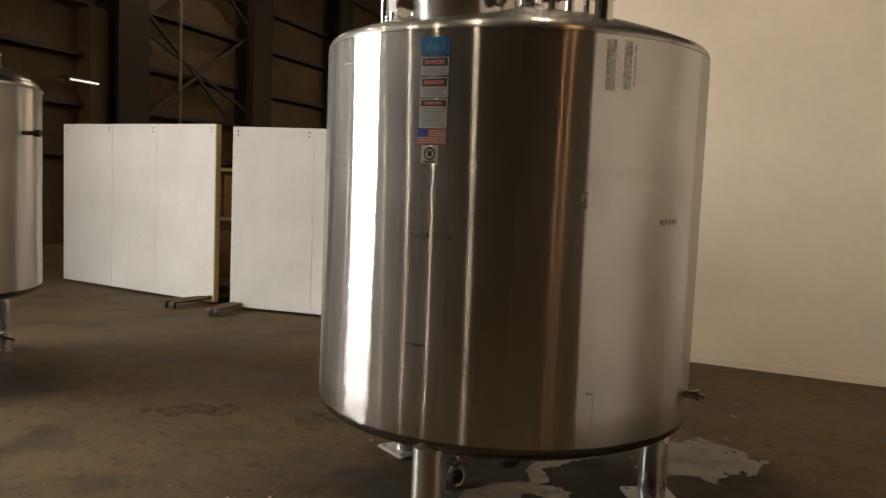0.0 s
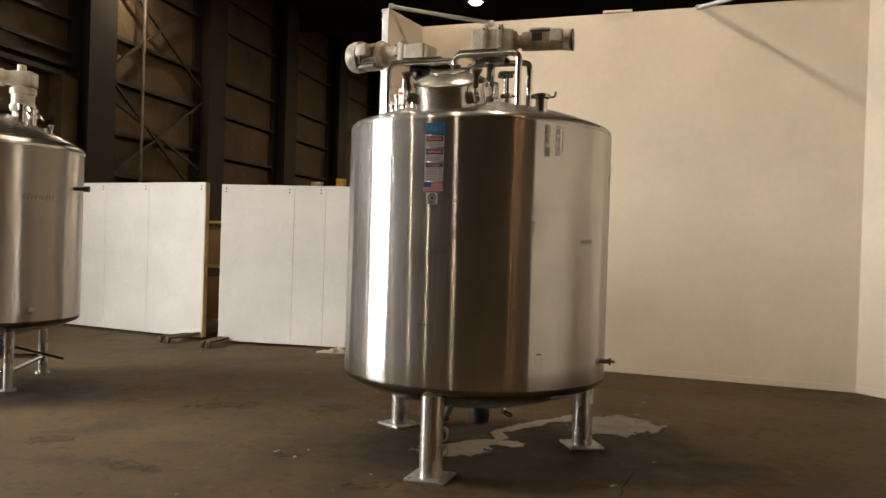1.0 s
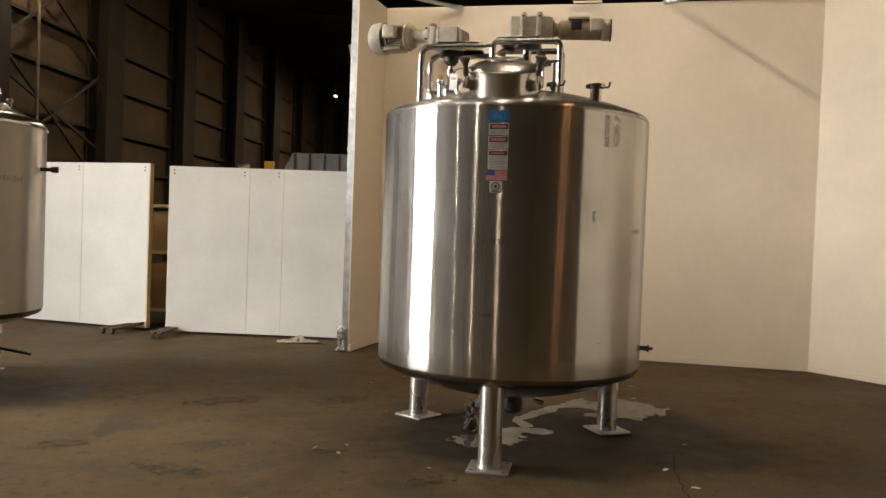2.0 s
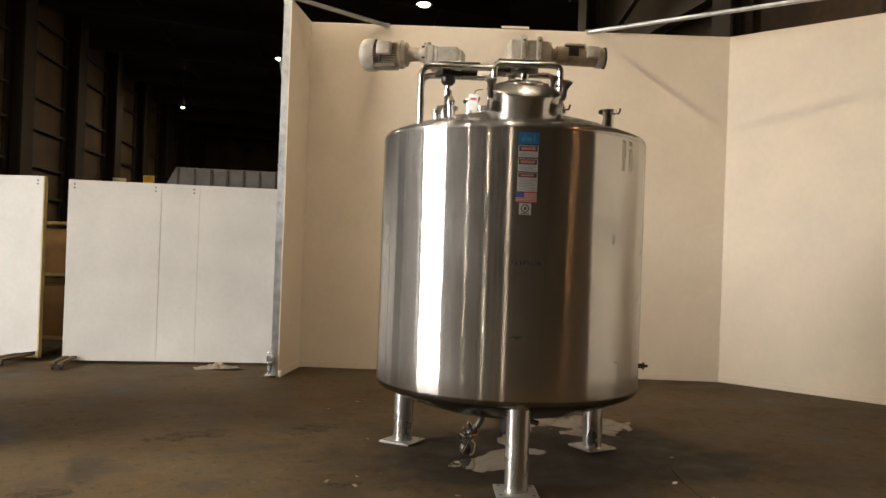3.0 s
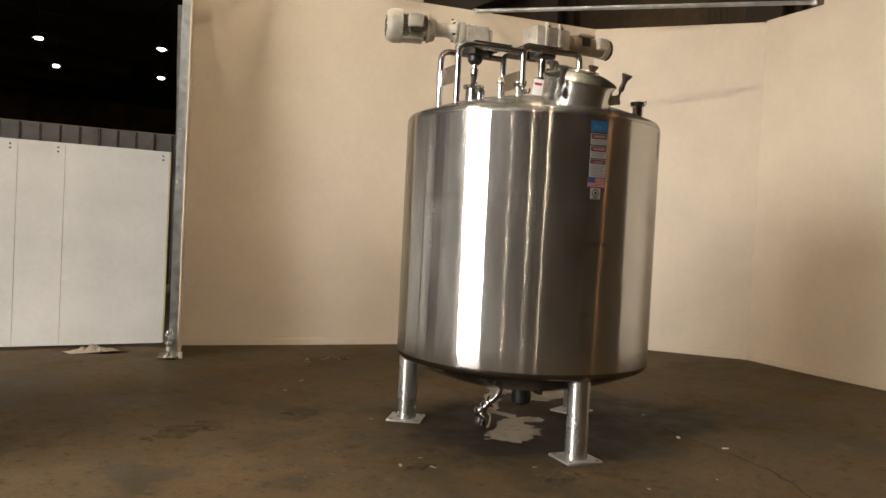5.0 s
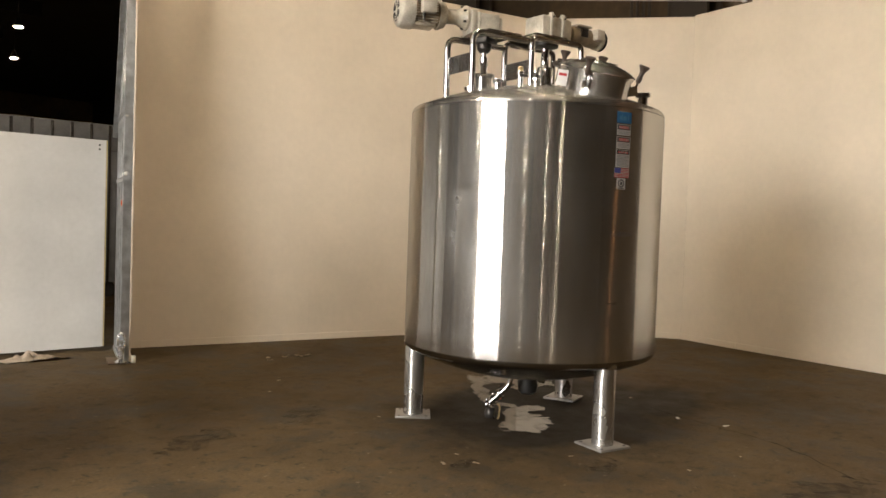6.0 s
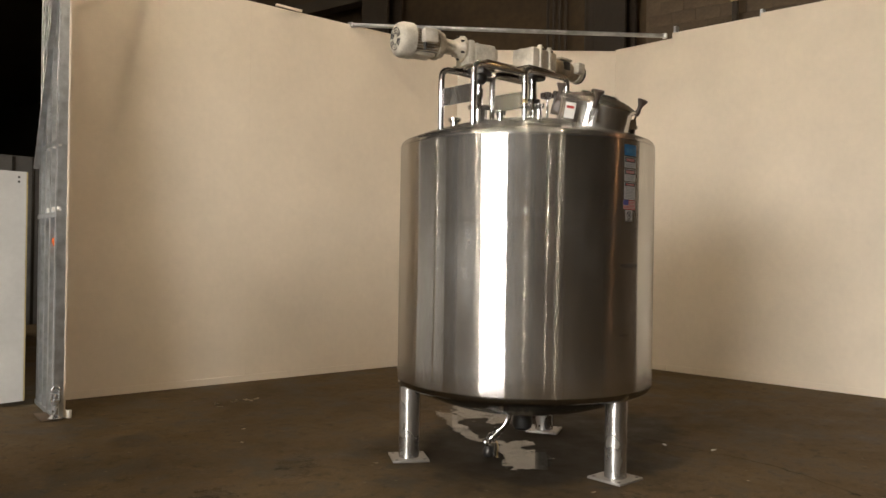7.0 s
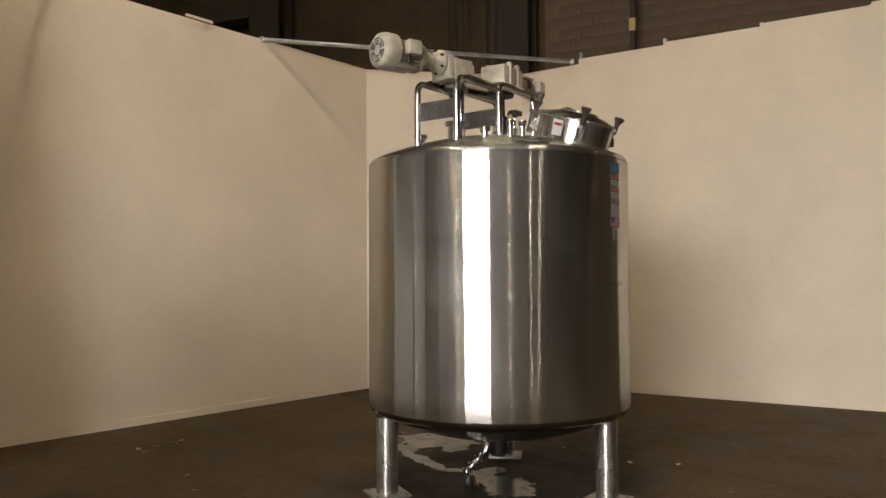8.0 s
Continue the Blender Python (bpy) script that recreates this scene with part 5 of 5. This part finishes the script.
WATER, wn_, wl_, wb_ = material("spilt_water")
wl_.new(ramp(wn_, wl_, noise_tex(wn_, wl_, coords(wn_, wl_), 4.5, 6, 0.65), [(0.36, grey(0.7)), (0.55, grey(1.0))]), wb_.inputs["Alpha"])
wb_.inputs["Base Color"].default_value = (0.07, 0.062, 0.05, 1)
wb_.inputs["Roughness"].default_value = 0.03
wb_.inputs["IOR"].default_value = 1.5
bump(wn_, wl_, noise_tex(wn_, wl_, coords(wn_, wl_), 6.0, 2), 0.02, 0.004, wb_.inputs["Normal"])
OIL = plain("oil_stain", (0.042, 0.030, 0.018), 0.68, 0, 0.35, 6.0, 0.25)
on, ol = OIL.node_tree.nodes, OIL.node_tree.links
ol.new(ramp(on, ol, noise_tex(on, ol, coords(on, ol), 9.0, 7, 0.7), [(0.40, grey(0.0)), (0.62, grey(0.55))]), on["Principled BSDF"].inputs["Alpha"])
CRACK = plain("crack_dirt", (0.017, 0.013, 0.009), 1.0, 0, 0.3, 12.0, 0)
CRACK.node_tree.nodes["Principled BSDF"].inputs["Specular IOR Level"].default_value = 0.0

puddle = thing("puddle", (0, 0, 0), "shallow water puddle spreading from under the tank", "puddle")
part("water", blob_mesh(blobs([(1.78, 5.80, 0.42, 0.36, 40), (1.62, 5.55, 0.34, 0.16, 0), (1.38, 6.06, 0.30, 0.11, 40), (1.0, 5.82, 0.30, 0.075, 40), (0.70, 5.56, 0.22, 0.07, 35), (0.56, 5.34, 0.07, 0.16, 0),
                                (0.50, 5.06, 0.26, 0.10, -10), (0.10, 4.82, 0.30, 0.22, 15), (0.30, 4.90, 0.2, 0.1, 30)], 0.58, 5.5, 7.0), -0.6, 2.6, 4.3, 6.6, 0.014, 0.003), WATER, puddle, "still reflecting water")

rs = random.Random(5)
for x, y, r1, r2, turn in ((-0.60, 3.81, 0.17, 0.09, 20), (-2.3, 4.25, 0.3, 0.10, -30), (-1.2, 4.6, 0.12, 0.06, 0), (-3.17, 4.98, 0.2, 0.12, 20), (-0.93, 6.36, 0.3, 0.14, 30), (-2.03, 6.42, 0.35, 0.16, 10), (-1.0, 1.6, 0.3, 0.12, 10), (-0.1, 2.4, 0.4, 0.16, -20), (-2.6, 2.4, 0.35, 0.14, 15), (-3.9, 3.2, 0.3, 0.15, 20)):
    st = thing("oil_stain", (x, y, 0), "dark oily stain on the concrete floor", "stain", "floor stains")
    part("stain_film", blob_mesh(blobs([(0, 0, r1, r2, turn)], 0.8, 2.4 / max(r1, 0.2), x * 3.1), -2 * r1, 2 * r1, -2 * r1, 2 * r1, max(0.018, r1 / 22), 0.0018 + 0.0002 * rs.random()), OIL, st)

# long crack in the concrete
crack = thing("floor_crack", (0, 0, 0), "thin dark crack in the concrete floor", "crack")
bm = bm_new()
pts = [Vector(p) for p in ((1.43, 4.2, 0), (1.17, 3.68, 0), (1.0, 3.21, 0), (0.85, 2.90, 0), (0.65, 2.70, 0), (0.19, 2.26, 0))]
fine = []
for a, b in zip(pts, pts[1:]):
    for k in range(10):
        p = a.lerp(b, k / 10)
        fine.append(p + Vector((noise.noise(p * 9) * 0.03, noise.noise(p * 9 + Vector((7, 0, 0))) * 0.03, 0)))
prev = None
for p, q in zip(fine, fine[1:]):
    n_ = (q - p).normalized().cross(UP) * (0.002 + 0.007 * abs(noise.noise(p * 14)))
    cur = (bm.verts.new(p + n_ + UP * 0.0016), bm.verts.new(p - n_ + UP * 0.0016))
    if prev:
        bm.faces.new((prev[0], prev[1], cur[1], cur[0]))
    prev = cur
part("crack_line", bm, CRACK, crack)


def scrap(x, y, size, mat, label, turn, name="paper_scrap"):
    t = thing(name, (x, y, 0), label, "litter", "floor litter", turn=turn)
    bm = bm_new()
    g = {}
    for i in range(6):
        for j in range(4):
            u, v = (i / 5 - 0.5) * size, (j / 3 - 0.5) * size * 0.5
            g[i, j] = bm.verts.new((u + 0.2 * size * noise.noise(Vector((i, j, x))) * 0.6, v + 0.12 * size * noise.noise(Vector((j, i, y))), 0.003 + 0.22 * size * abs(noise.noise(Vector((i * 0.6, j * 0.7, x + y))))))
    for i in range(5):
        for j in range(3):
            bm.faces.new((g[i, j], g[i + 1, j], g[i + 1, j + 1], g[i, j + 1]))
    bmesh.ops.solidify(bm, geom=bm.faces[:], thickness=0.0015)
    part("scrap", bm, mat, t, smooth=60)


scrap(1.18, 3.86, 0.06, PAPER, "small crumpled white paper scrap on the floor", 30)
scrap(1.18, 3.44, 0.06, PAPER, "small crumpled white paper scrap on the floor", -20)
LEAF = plain("dry_leaf", (0.42, 0.35, 0.25), 0.8, 0, 0.3, 20)
for x, y, sz in ((0.66, 8.46, 0.07), (0.76, 8.59, 0.09), (0.95, 8.5, 0.08), (1.1, 8.42, 0.12), (1.22, 8.40, 0.1), (1.05, 8.55, 0.06), (-0.08, 7.56, 0.05), (-0.51, 7.24, 0.04), (-1.14, 4.53, 0.05), (-0.54, 4.09, 0.04), (-0.57, 5.86, 0.03), (-1.3, 4.7, 0.05), (-1.05, 4.75, 0.04), (-0.3, 3.3, 0.04), (0.3, 3.1, 0.03), (-1.8, 3.6, 0.03), (1.7, 4.5, 0.04), (2.4, 6.9, 0.05)):
    scrap(x, y, sz, LEAF, "dry brown leaf litter on the floor", rs.uniform(0, 360), "leaf_scrap")

# ---- pieces of the hall wall ----
bm = bm_new()
box(bm, (0, 0, 0), (0.392, 0.06, 0.192), bevel=0.004)
block = part("block", bm, BLOCK, w_right, smooth=0)
ang = math.degrees(math.atan2(RX.y, RX.x))
first = block
for row in range(14):
    z = 4.4 + 0.2 * row
    for k in range(21):
        s_ = -5.65 - 0.4 * k - (0.2 if row % 2 else 0)
        m = Matrix.Translation(hall_right(s_, -0.198 + 0.006 * rs.random(), z)) @ pose(0, 0, 0, 0, 0, ang)
        if first is not None:
            ob, first = first, None
        else:
            ob = new("block", block.data)
            ob.parent = w_right
        ob.matrix_local = m
bm = bm_new()
beam(bm, hall_right(-5.4, -0.19, 5.9), hall_right(-15.0, -0.19, 5.9), 0.03, 3.4)
part("mortar", bm, BLOCK, w_right, smooth=0)
bm = bm_new()
box(bm, (0, 0, 0), (0.1, 0.07, 0.2), Matrix.Translation(hall_right(-7.0, 0.24, 5.68)) @ pose(0, 0, 0, 0, 0, ang), bevel=0.01)
part("switch_box", bm, PINE, w_right, "small dull yellow switch box")
